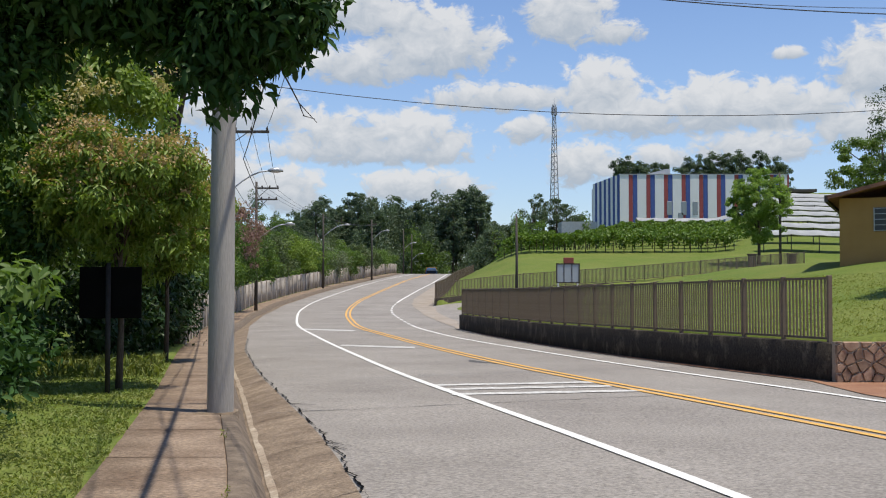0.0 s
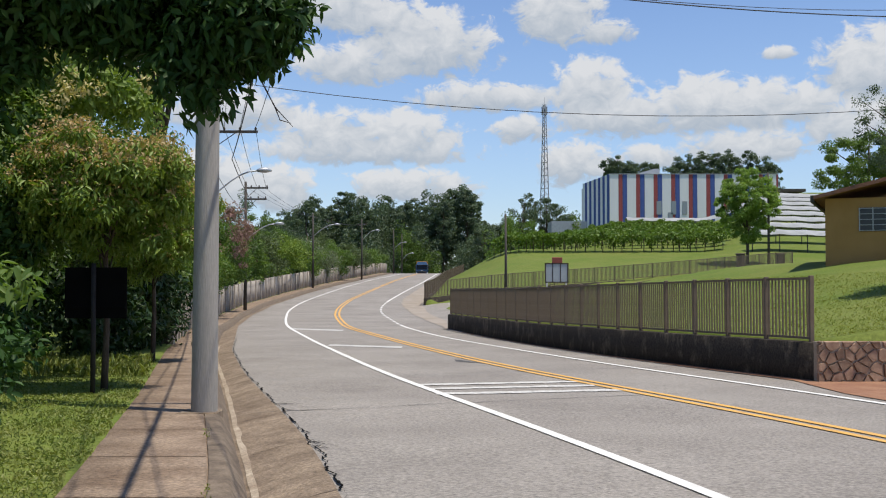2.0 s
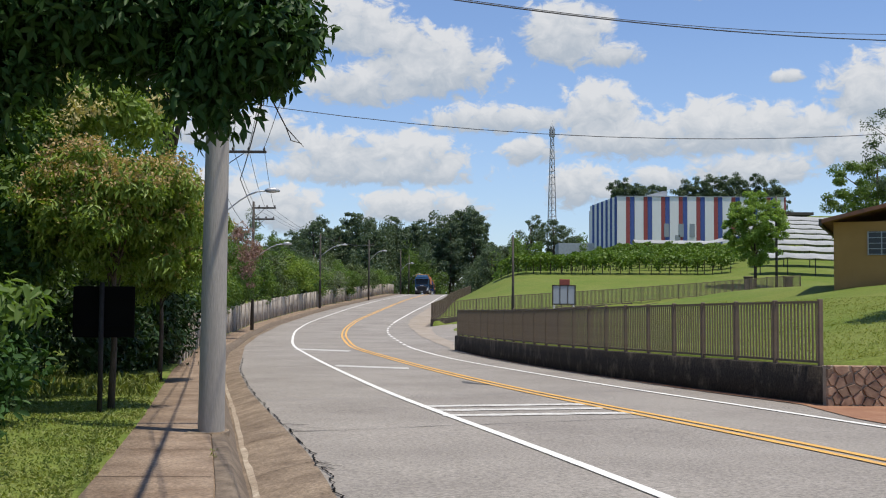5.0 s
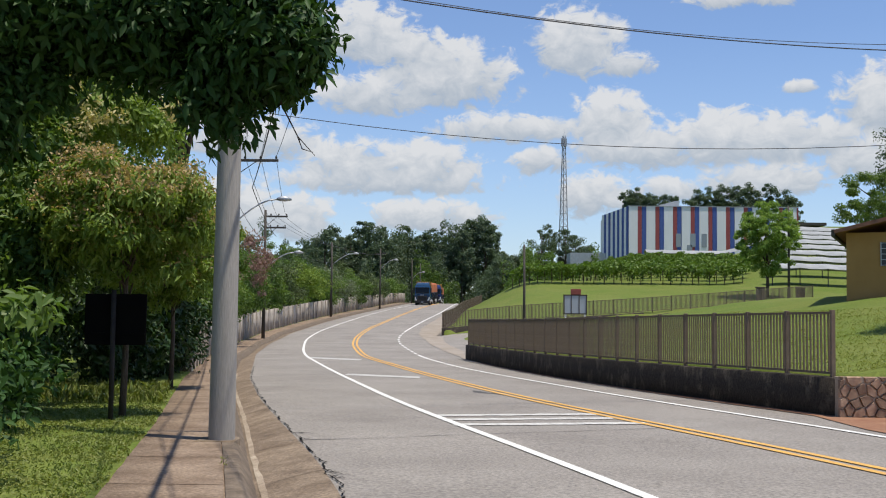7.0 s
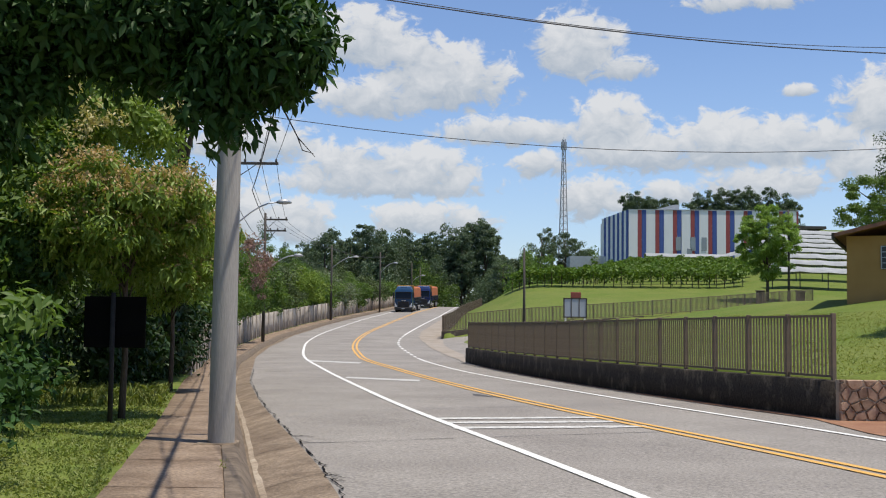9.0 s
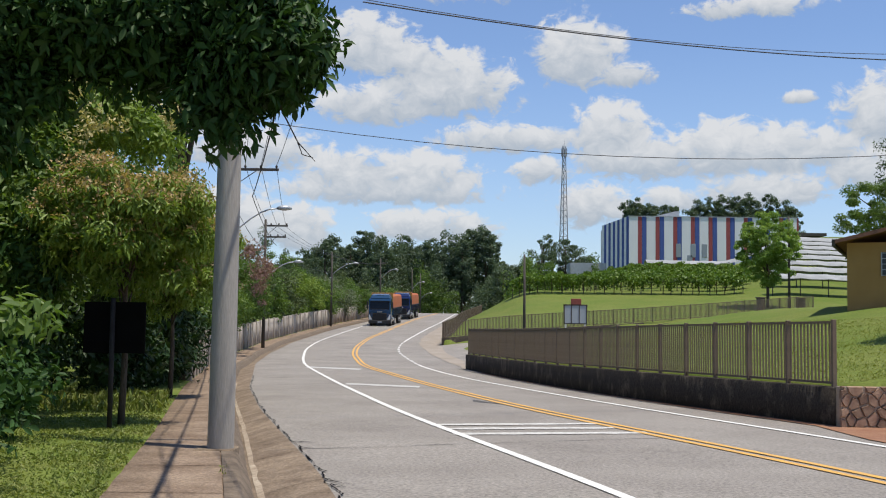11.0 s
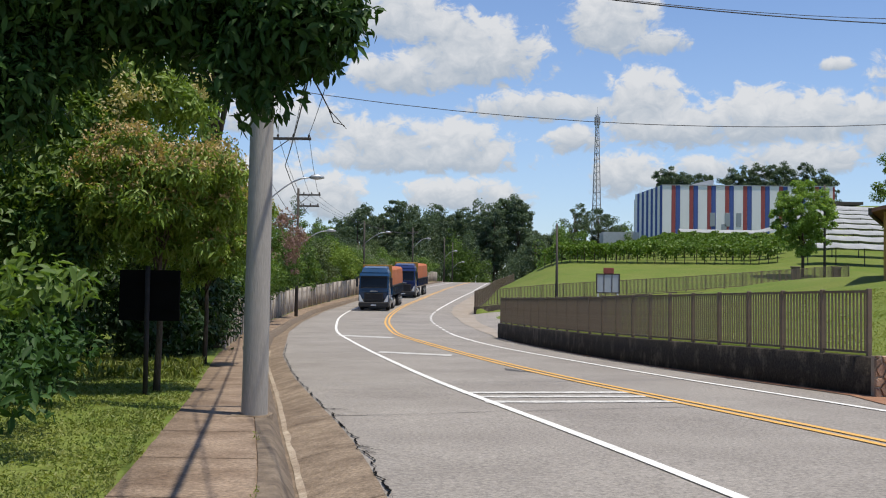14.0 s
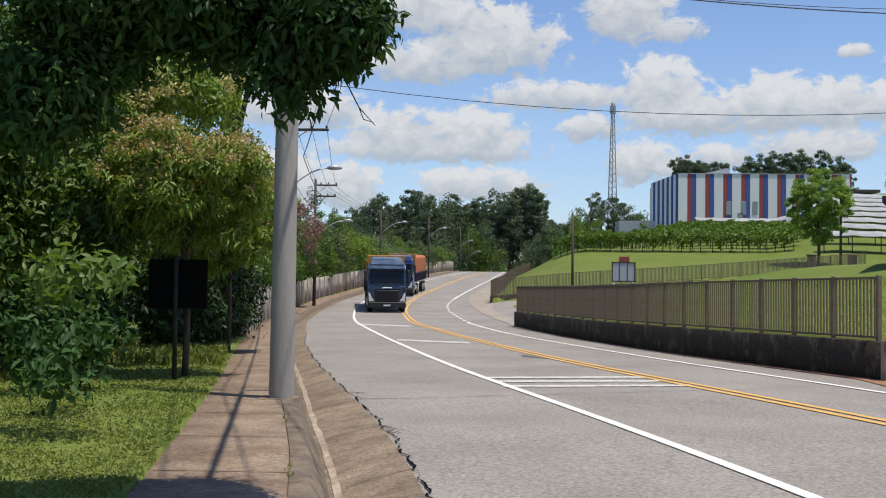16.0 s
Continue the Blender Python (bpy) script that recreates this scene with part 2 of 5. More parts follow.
def tube(bm, pts, radii, sides=8, cap=True):
    """A tube through points, with a radius at each."""
    rings = []
    pts = [Vector(p) for p in pts]
    for i, p in enumerate(pts):
        d = (pts[min(i + 1, len(pts) - 1)] - pts[max(i - 1, 0)]).normalized()
        a = d.orthogonal().normalized() if abs(d.z) > 0.9 else d.cross(Vector((0, 0, 1))).normalized()
        if abs(d.z) > 0.9:
            a = (Vector((1, 0, 0)) - d * d.x).normalized()
        b = d.cross(a)
        rings.append([bm.verts.new(p + (a * cos(2 * pi * k / sides) + b * sin(2 * pi * k / sides)) * radii[i]) for k in range(sides)])
    for r0, r1 in zip(rings, rings[1:]):
        for k in range(sides):
            bm.faces.new((r0[k], r0[(k + 1) % sides], r1[(k + 1) % sides], r1[k]))
    if cap:
        bm.faces.new(rings[0][::-1])
        bm.faces.new(rings[-1])
    return bm


def extrude_poly(bm, pts, y0, y1, m=None):
    """A prism: an outline in x and z, from y0 to y1."""
    m = m or Matrix()
    a = [bm.verts.new(m @ Vector((x, y0, z))) for x, z in pts]
    b = [bm.verts.new(m @ Vector((x, y1, z))) for x, z in pts]
    bm.faces.new(a)
    bm.faces.new(b[::-1])
    for i in range(len(pts)):
        j = (i + 1) % len(pts)
        bm.faces.new((a[j], a[i], b[i], b[j]))
    bmesh.ops.recalc_face_normals(bm, faces=bm.faces[:])
    return bm


# ---- the lie of the land ----
def curve(pts, span=3):
    """A smooth function of one number through points."""
    xs = np.arange(pts[0][0], pts[-1][0] + 0.25, 0.5)
    ys = np.interp(xs, [p[0] for p in pts], [p[1] for p in pts])
    k = np.hanning(2 * span * 2 + 3)[1:-1]
    k /= k.sum()
    n = len(k) // 2
    pad = np.concatenate([2 * ys[0] - ys[n:0:-1], ys, 2 * ys[-1] - ys[-2:-n - 2:-1]])
    ys = np.convolve(pad, k, "valid")
    return lambda v: np.interp(v, xs, ys)


road_z = curve([(-80, .3), (-20, 0), (0, -.1), (8, -.12), (20, -.22), (40, -.55), (60, -.72), (79, -.55), (100, .12), (125, 1.0), (157, 2.0),
                (194, 3.05), (206, 3.15), (216, 3.0), (240, 2.3), (265, 1.55), (320, 0), (420, -2)], 10)
edge_l = curve([(-80, 19), (-10, 5.4), (0, 4.3), (9, 2.45), (13.3, 1.44), (17, .52), (22, -.71), (29.7, -2.15), (45.7, -5.14), (57.3, -7.33), (64.9, -8.46),
                (81, -10.4), (93, -10.85), (105, -10.6), (128, -9.7), (151.5, -8.4), (186, -5.6), (210, -4.5), (240, -4), (265, -4.5), (320, -7), (420, -14)], 8)
centre = curve([(-80, 24), (-10, 10.3), (0, 8.1), (13, 5.13), (18.2, 3.61), (22.4, 2.42), (26.3, 1.53), (33, .26), (44.6, -1.88), (57.3, -4.34), (73, -6.2),
                (84, -7.02), (98, -7.17), (113.4, -6.5), (131.6, -5.75), (154, -4.85), (186, -2.9), (210, -1.5), (240, -.7), (265, -1), (320, -3.5), (420, -10)], 8)
edge_r = curve([(-80, 29), (-10, 13.6), (0, 11.1), (16.9, 6.64), (19.4, 6.0), (22.2, 5.19), (26.3, 4.17), (30.6, 3.32), (36.7, 2.13), (45.1, .36), (57.3, -1.41),
                (65.6, -2.27), (77, -3.49), (85.5, -3.95), (96, -3.75), (113, -2.9), (140, -1.33), (186, .51), (210, 1.7), (240, 2.6), (265, 2.4), (320, 0), (420, -6)], 8)
asphalt_l = curve([(-80, 15), (-10, 1.9), (0, .75), (9, -.68), (13, -1.46), (17, -2.43), (23.4, -3.92), (34, -6.06), (59, -10.2), (75, -12.0), (89.6, -12.7),
                   (110, -12.3), (140, -10.6), (174, -8.4), (210, -6.2), (265, -6.2), (320, -9), (420, -16)])
pave_r = curve([(-80, 14), (-10, .9), (0, -.1), (8.5, -1.44), (11, -1.94), (14, -2.6), (18, -3.4), (32, -6.35), (54, -10.2), (75, -12.7), (89.6, -13.5),
                (110, -13.1), (140, -11.4), (174, -9.2), (210, -7.0), (265, -7.0), (320, -10), (420, -17)])
pave_l = curve([(-80, 12.5), (-10, -.45), (0, -1.45), (8.5, -2.76), (17, -4.36), (32, -7.5), (54, -11.5), (75, -14.0), (89.6, -14.8),
                (110, -14.4), (140, -12.7), (174, -10.4), (210, -8.2), (265, -8.2), (320, -11), (420, -18)])
bank_r = curve([(-80, 32), (-10, 16), (10, 11.0), (20.9, 7.3), (24.7, 6.28), (30.5, 4.95), (36.4, 3.85), (45, 2.35), (54.7, .85), (70, 0), (88, -.6),
                (100, .3), (120, 1.2), (140, 2.6), (170, 4.6), (210, 6.4), (265, 7), (320, 5), (420, 0)], 2)
LOT_Y, WALL_H, FENCE_H, DRIVE_Y, LOT2_Y = 20.9, .72, 1.24, 54.5, 88.0


FOOT_Z = [.3, .95, 1.65, 2.25, 3.05, 4.6]


def smooth01(v, a, b):
    u = np.clip((v - a) / (b - a), 0, 1)
    return u * u * (3 - 2 * u)


def land(x, y):
    """Height of the open ground beside the road."""
    zr, br = float(road_z(y)), float(bank_r(y))
    e = x - br
    if e <= 0.05:
        off = float(pave_l(y)) - x
        z = zr + (0.1 if off >= 0 else -0.3)
        return z + max(0.0, min(off - 4, 60)) * 0.03
    lawn1 = zr + WALL_H + .165 * min(e, 14) + .05 * max(0, min(e - 14, 40))
    drive = float(road_z(min(y, 88))) - .05 + max(0, e) * .06
    lim = LOT2_Y + max(0.0, e) * .47
    foot = float(np.interp(e, [0, 5.9, 15.8, 23.3, 32.6, 60], FOOT_Z))
    rise = foot + (5.3 - foot) * max(0.0, min(1.0, (y - lim) / max(4.0, 130 - lim)))
    plateau = rise + max(0, min(y, 215) - 112) * .062 * float(smooth01(x / max(y, 1), .235, .31)) + (max(0, min(y, 215) - 130) * .083 + max(0, min(y, 500) - 215) * .02) * float(smooth01(e, 6, 26))
    hill = zr + .45 + (max(plateau, zr + .5) - zr - .45) * float(smooth01(e, -2, 8))
    if y < 88:
        hill = zr + .55
    if y < LOT_Y:
        return zr - .3 if e < 8 else zr - .05
    if y < DRIVE_Y:
        return lawn1
    if y < LOT2_Y:
        a, b = float(smooth01(y, DRIVE_Y + 4 * 0, DRIVE_Y + 9)), 0
        drv = drive
        # the lawn's mound falls to the driveway, which climbs beside the second fence
        return lawn1 * (1 - a) + drv * a if e > 6 else (drv if y > DRIVE_Y + .4 else lawn1)
    if y < lim - .3 and e > 0:
        return foot - .5 - min(.7, (lim - y) * .06)
    return hill


def strip(name, left, right, dz, ys, material, kind_label="", parent=None, lift=None, cols=1):
    """A ribbon that follows the road between two curves."""
    v, f = [], []
    for y in ys:
        a, b, z = float(left(y)), float(right(y)), float(road_z(y)) + dz
        for c in range(cols + 1):
            u = c / cols
            v.append((a + (b - a) * u, y, z + (lift(u, y) if lift else 0)))
    w = cols + 1
    for i in range(len(ys) - 1):
        for c in range(cols):
            f.append((i * w + c, i * w + c + 1, (i + 1) * w + c + 1, (i + 1) * w + c))
    return raw(name, v, f, material, parent, smooth=True)


def steps(a, b, d):
    return [a + (b - a) * i / max(1, round((b - a) / d)) for i in range(max(1, round((b - a) / d)) + 1)]


def offset(fn, d):
    """The curve moved d metres sideways, square to its run."""
    def g(y):
        s = (fn(y + .5) - fn(y - .5))
        return fn(y) + d * sqrt(1 + float(s) ** 2)
    return g


def build_ground():
    ys = steps(-60, 0, 6)[:-1] + steps(0, 20.6, 1)[:-1] + [20.6, 20.9] + steps(21.5, 54.3, 1)[:-1] + [54.3, 54.9] + steps(56, 87.6, 1.6)[:-1] + [87.6, 88.0] + \
        steps(90, 260, 2.5)[:-1] + [260, 290, 330, 400, 520, 800, 1500, 3500]
    lo = [-3000, -900, -300, -150, -80, -50, -30, -20, -14, -10, -7, -5, -3.5, -2.5, -1.5, -.8, -.02]
    hi = [0, .12, .5, 1, 1.8, 2.6, 3.5, 4.5, 5.5, 6.5, 8, 9.5, 11, 13, 15, 17.5, 20, 23, 26, 29, 32, 35, 40, 48, 60, 80, 120, 200, 400, 900, 3000]
    v, f = [], []
    for y in ys:
        yy = min(y, 420)
        pl, br = float(pave_l(yy)), float(bank_r(yy))
        row = [pl + o for o in lo] + [pl + (br - pl) * u for u in (.01, .25, .5, .75, .99)] + [br + o for o in hi]
        for i, x in enumerate(row):
            n = noise.noise((x * .15, y * .15, 0)) * .1 if 21 < y and x > br + .8 else 0
            v.append((x, y, land(x, yy) + (n if abs(x) < 200 else 0)))
    w = len(row)
    for i in range(len(ys) - 1):
        for c in range(w - 1):
            f.append((i * w + c, i * w + c + 1, (i + 1) * w + c + 1, (i + 1) * w + c))
    g = raw("ground", v, f, LAWN, smooth=True)
    tagged(g, "mown green lawn and verges rising beside the road", "ground", kind="structure")


build_ground()
YS = steps(-60, 0, 4)[:-1] + steps(0, 100, 1)[:-1] + steps(100, 400, 2)
ROAD = strip("road", asphalt_l, lambda y: bank_r(y) - .05 if y < 54 else edge_r(y) + np.interp(y, [54, 60, 84, 90, 120], [bank_r(54) - .05 - edge_r(54), 2.6, 2.6, 1.9, 1.1]), 0, YS, ASPHALT, cols=4)
tagged(ROAD, "worn grey asphalt two-lane road curving uphill", "road", kind="structure")
# ---- road markings, kerb, gutter and pavement ----
def ribbon(fn, d, w):
    return offset(fn, d - w / 2), offset(fn, d + w / 2)


def marking(name, fn, d, w, ys, material, label):
    a, b = ribbon(fn, d, w)
    return tagged(strip(name, a, b, .012, ys, material), label, "road marking", kind="structure")


TAR = mat("tar", (0.09, 0.085, 0.08), 0.8, 0.3, 5, 0.3, 60)
BARS = [((-.25, 20.01), (2.75, 20.75), .36, WORN), ((-.04, 19.16), (2.95, 19.85), .36, WORN), ((.14, 18.19), (3.38, 18.93), .36, WORN),
        ((-6.9, 54.6), (-4.1, 52.3), 1.6, FADED), ((-3.4, 37.5), (-.9, 35.75), 1.15, FADED)]
SEAMS = [((-2.5, 15.3), (4.3, 18.4), .018), ((-6.1, 35.2), (-3.6, 38.0), .03), ((.64, 27.9), (1.45, 26.5), .28), ((-6.9, 41.9), (-5.9, 42.35), .09)]


def build_markings():
    marking("edge_line", edge_l, 0, .145, YS, WHITE, "solid white edge line painted on asphalt")
    marking("centre_line", centre, -.13, .13, YS, YELLOW, "solid yellow line of a double centre line")
    marking("centre_line", centre, .13, .13, YS, YELLOW, "solid yellow line of a double centre line")
    marking("edge_line", edge_r, 0, .15, steps(-40, 60, 1), WHITE, "thin white edge line beside the dark wall")
    marking("edge_line", edge_r, 0, .17, steps(94, 400, 2), WHITE, "white edge line running over the crest")
    y = 61.0
    while y < 93:
        marking("dash", edge_r, 0, .16, [y, y + .75, y + 1.5], WHITE, "short white dash across the driveway mouth")
        y += 2.9
    # three worn transverse bars, then two faint ones further on
    for (xa, ya), (xb, yb), w, m in BARS:
        v, f, k = [], [], 40
        for j in range(k + 1):
            x, yc = xa + (xb - xa) * j / k, ya + (yb - ya) * j / k
            for s in (-1, 1):
                yy = yc + s * (w / 2 + .06 * noise.noise((x * 3.1, s * 9, ya)))
                v.append((x, yy, float(road_z(yy)) + .011))
        f = [(2 * j, 2 * j + 2, 2 * j + 3, 2 * j + 1) for j in range(k)]
        tagged(raw("transverse_bar", v, f, m), "worn white transverse bar painted across the lane", "road marking", kind="structure")
    # seams, a tarry patch and, last, a short dark streak on the asphalt
    for (xa, ya), (xb, yb), w in SEAMS:
        v = []
        for j in range(61):
            x = xa + (xb - xa) * j / 60
            yc = ya + (yb - ya) * j / 60 + .12 * noise.noise((x * .8, ya, 0)) + .04 * noise.noise((x * 5, ya, 0))
            h = max(.006, w * (.7 + .9 * noise.noise((x * 2, ya, 4))))
            v += [(x, yc - h, float(road_z(yc)) + .008), (x, yc + h, float(road_z(yc)) + .008)]
        tagged(raw("seam", v, [(2 * j, 2 * j + 2, 2 * j + 3, 2 * j + 1) for j in range(60)], TAR), "dark narrow line across the asphalt", "crack", kind="structure")


build_markings()


def build_kerbside():
    ys = steps(-40, 0, 2)[:-1] + steps(0, 60, .5)[:-1] + steps(60, 240, 2)
    # dished concrete gutter from the kerb foot to the asphalt
    g = strip("gutter", lambda y: pave_r(y) + .13, lambda y: asphalt_l(y) + .06, 0, ys, GUTTER, cols=6,
              lift=lambda u, y: .014 - .175 * (1 - u) ** 1.25 + .006 * noise.noise((u * 5, y * 1.3, 0)))
    tagged(g, "brown stained concrete gutter along the kerb", "gutter", kind="structure")
    # pale washed channel at the foot of the kerb
    def in_gutter(y, x):
        a, b = float(pave_r(y)) + .13, float(asphalt_l(y)) + .06
        return .022 - .175 * (1 - (x - a) / (b - a)) ** 1.25

    cv, cf = [], []
    for y in steps(2, 40, .4):
        x0 = float(pave_r(y)) + .215 + .02 * noise.noise((y * .9, 1, 0))
        for x in (x0, x0 + .07 + .03 * noise.noise((y * 1.3, 5, 0))):
            cv.append((x, y, float(road_z(y)) + in_gutter(y, x)))
    cf = [(2 * i, 2 * i + 1, 2 * i + 3, 2 * i + 2) for i in range(len(cv) // 2 - 1)]
    tagged(raw("channel", cv, cf, CHANNEL, smooth=True), "pale washed channel along the kerb foot", "gutter", kind="structure")
    kerb_v, kerb_f = [], []
    prof = [(-.16, .105), (-.02, .105), (.02, .09), (.15, -.1), (.21, -.19)]
    for y in ys:
        x, z = float(pave_r(y)), float(road_z(y))
        for dx, dz in prof:
            j = .008 * noise.noise((dx * 9, y * 2.1, 3))
            kerb_v.append((x + dx + j, y, z + dz + j * .6))
    n = len(prof)
    for i in range(len(ys) - 1):
        for c in range(n - 1):
            kerb_f.append((i * n + c, i * n + c + 1, (i + 1) * n + c + 1, (i + 1) * n + c))
    tagged(raw("kerb", kerb_v, kerb_f, KERB, smooth=True), "worn concrete kerb edge with rounded lip", "kerb", kind="structure")
    bed = strip("pavement", pave_l, lambda y: pave_r(y) - .15, .085, ys, PAVE, cols=2)
    tagged(bed, "brown earthy concrete pavement between grass and kerb", "pavement", kind="structure")
    # slabs between the joints
    y = -2.0
    while y < 60:
        y1 = y + 2.1
        v, f = [], []
        seg = steps(y + .012, y1 - .012, .35)
        for yy in seg:
            a, b, z = float(pave_l(yy)) - .02 + .02 * noise.noise((yy * 1.7, 0, 5)), float(pave_r(yy)) - .16, float(road_z(yy))
            for x, dz in ((a, .07), (a + .02, .104), (b - .02, .106), (b, .07)):
                v.append((x, yy, z + dz))
        for i in range(len(seg) - 1):
            for c in range(3):
                f.append((i * 4 + c, i * 4 + c + 1, i * 4 + 5 + c, i * 4 + 4 + c))
        raw("slab", v, f, PAVE, bed)
        y = y1
    # crumbled edge of the asphalt over the gutter
    rnd = random.Random(4)
    v, f = [], []
    for y in steps(4, 44, .06):
        x = float(asphalt_l(y)) + .1 + .07 * noise.noise((y * 1.1, 2, 0)) + .05 * noise.noise((y * 4, 2, 0)) + .025 * noise.noise((y * 13, 2, 0))
        w = max(.0015, .009 + .02 * noise.noise((y * 1.7, 7, 0)) + .012 * noise.noise((y * 9, 7, 0)))
        v += [(x - w, y, float(road_z(y)) + .017), (x + w, y, float(road_z(y)) + .017)]
    # short side cracks run into the lane
    f = [(2 * i, 2 * i + 1, 2 * i + 3, 2 * i + 2) for i in range(len(v) // 2 - 1)]
    tagged(raw("crack", v, f, BLACK), "dark ragged crack between asphalt and gutter", "crack", kind="structure")
    for k in range(7):
        y0 = rnd.uniform(11, 17)
        x0 = float(asphalt_l(y0)) + .1
        L, b = rnd.uniform(.15, .45), rnd.uniform(-1.6, .2)
        sv = []
        for q in range(9):
            u = q / 8
            xx, yy = x0 + L * u, y0 + b * L * u + .12 * noise.noise((u * 4, k * 3.7, 0))
            ww = .018 * (1 - u) + .003
            sv += [(xx, yy - ww, float(road_z(yy)) + .016), (xx, yy + ww, float(road_z(yy)) + .016)]
        tagged(raw("crack", sv, [(2 * q, 2 * q + 2, 2 * q + 3, 2 * q + 1) for q in range(8)], BLACK), "short dark crack running into the lane", "crack", kind="structure")
    # dark joints and leaf litter in the gutter
    for y0 in (9.0, 12.1, 15.0, 18.2, 21.5, 25, 29):
        jv = []
        for q in range(9):
            u = q / 8
            xa, xb = float(pave_r(y0)) + .2, float(asphalt_l(y0)) + .02
            xx, yy = xa + (xb - xa) * u, y0 + .35 * u + .02 * noise.noise((u * 5, y0, 0))
            zz = float(road_z(yy)) + .022 - .175 * (1 - u) ** 1.25 * .93
            jv += [(xx, yy - .012, zz), (xx, yy + .012, zz)]
        tagged(raw("joint", jv, [(2 * q, 2 * q + 2, 2 * q + 3, 2 * q + 1) for q in range(8)], KERB), "dark joint across the gutter", "joint", kind="structure")
    # driveway mouth on the far side
    dv, df = [], []
    ys_d = steps(56, 88.0, 1.6)
    for y in ys_d:
        xa = float(edge_r(y)) + 2.0
        for k in range(19):
            x = xa + (34 - xa) * (k / 18) ** 1.6
            dv.append((x, y, max(land(x, y), float(road_z(y)) - .02) + .03))
    for i in range(len(ys_d) - 1):
        for c in range(18):
            df.append((i * 19 + c, i * 19 + c + 1, (i + 1) * 19 + c + 1, (i + 1) * 19 + c))
    tagged(raw("driveway", dv, df, ASPHALT, smooth=True), "grey asphalt side driveway between two fenced lawns", "road", kind="structure")
    # pale dusty shoulder that sweeps into the driveway
    def shoulder_l(y):
        return float(edge_r(y)) + float(np.interp(y, [50, 58, 82, 88, 100, 200], [1.4, 2.0, 2.0, 1.5, 1.0, .9])) + .15 * noise.noise((y * .4, 0, 9))

    def shoulder_r(y):
        return float(bank_r(y)) + .03 if y > 87 else float(edge_r(y)) + float(np.interp(y, [50, 58, 76, 84, 87], [1.9, 3.0, 3.2, 3.3, float(bank_r(87)) - float(edge_r(87)) + .03]))
    sh = strip("shoulder", shoulder_l, shoulder_r, .015, steps(50, 300, 1), SHOULDER)
    tagged(sh, "dusty pale shoulder sweeping into the driveway", "shoulder", kind="structure")
    so = strip("soil_strip", lambda y: bank_r(y) - np.interp(y, [-10, 18, 21, 30, 54], [6, 1.5, .45, .3, .3]), lambda y: bank_r(y) + np.interp(y, [-10, 20.5, 20.9, 54], [12, 6, .02, .02]), .014, steps(-10, 54, .7), SOIL)
    tagged(so, "bare reddish soil at the foot of the wall", "soil", kind="structure")


build_kerbside()


# ---- boundary walls and fences ----
def wall_along(name, pts, h, thick, material, label, sink=.3, parent=None, crown=.02):
    """A wall through plan points (x, y, z at its foot), its top following the foot."""
    v, f = [], []
    n = len(pts)
    for i, (x, y, z) in enumerate(pts):
        a, b = pts[max(i - 1, 0)], pts[min(i + 1, n - 1)]
        d = Vector((b[0] - a[0], b[1] - a[1])).normalized()
        nx, ny = d.y, -d.x
        j = .02 * noise.noise((x * .9, y * .9, 1))
        for o, zz in ((-thick / 2, z - sink), (-thick / 2, z + h - crown + j), (-thick / 2 + .03, z + h + j), (thick / 2 - .03, z + h + j), (thick / 2, z + h - crown + j), (thick / 2, z - sink)):
            v.append((x + nx * o, y + ny * o, zz))
    for i in range(n - 1):
        for c in range(6):
            f.append((i * 6 + c, i * 6 + (c + 1) % 6, (i + 1) * 6 + (c + 1) % 6, (i + 1) * 6 + c))
    f += [(0, 3, 2, 1), (0, 5, 4, 3)] + [((n - 1) * 6 + a, (n - 1) * 6 + b, (n - 1) * 6 + c, (n - 1) * 6 + d) for a, b, c, d in ((0, 1, 2, 3), (0, 3, 4, 5))]
    ob = raw(name, v, f, material, parent)
    return tagged(ob, label, "wall", kind="structure") if not parent else ob


def resample(pts, step):
    """Points at even steps along a plan line."""
    p = np.array(pts, float)
    s = np.concatenate([[0], np.cumsum(np.hypot(*np.diff(p[:, :2], axis=0).T))])
    k = max(1, round(s[-1] / step))
    t = np.linspace(0, s[-1], k + 1)
    return [tuple(float(np.interp(u, s, p[:, c])) for c in range(p.shape[1])) for u in t]


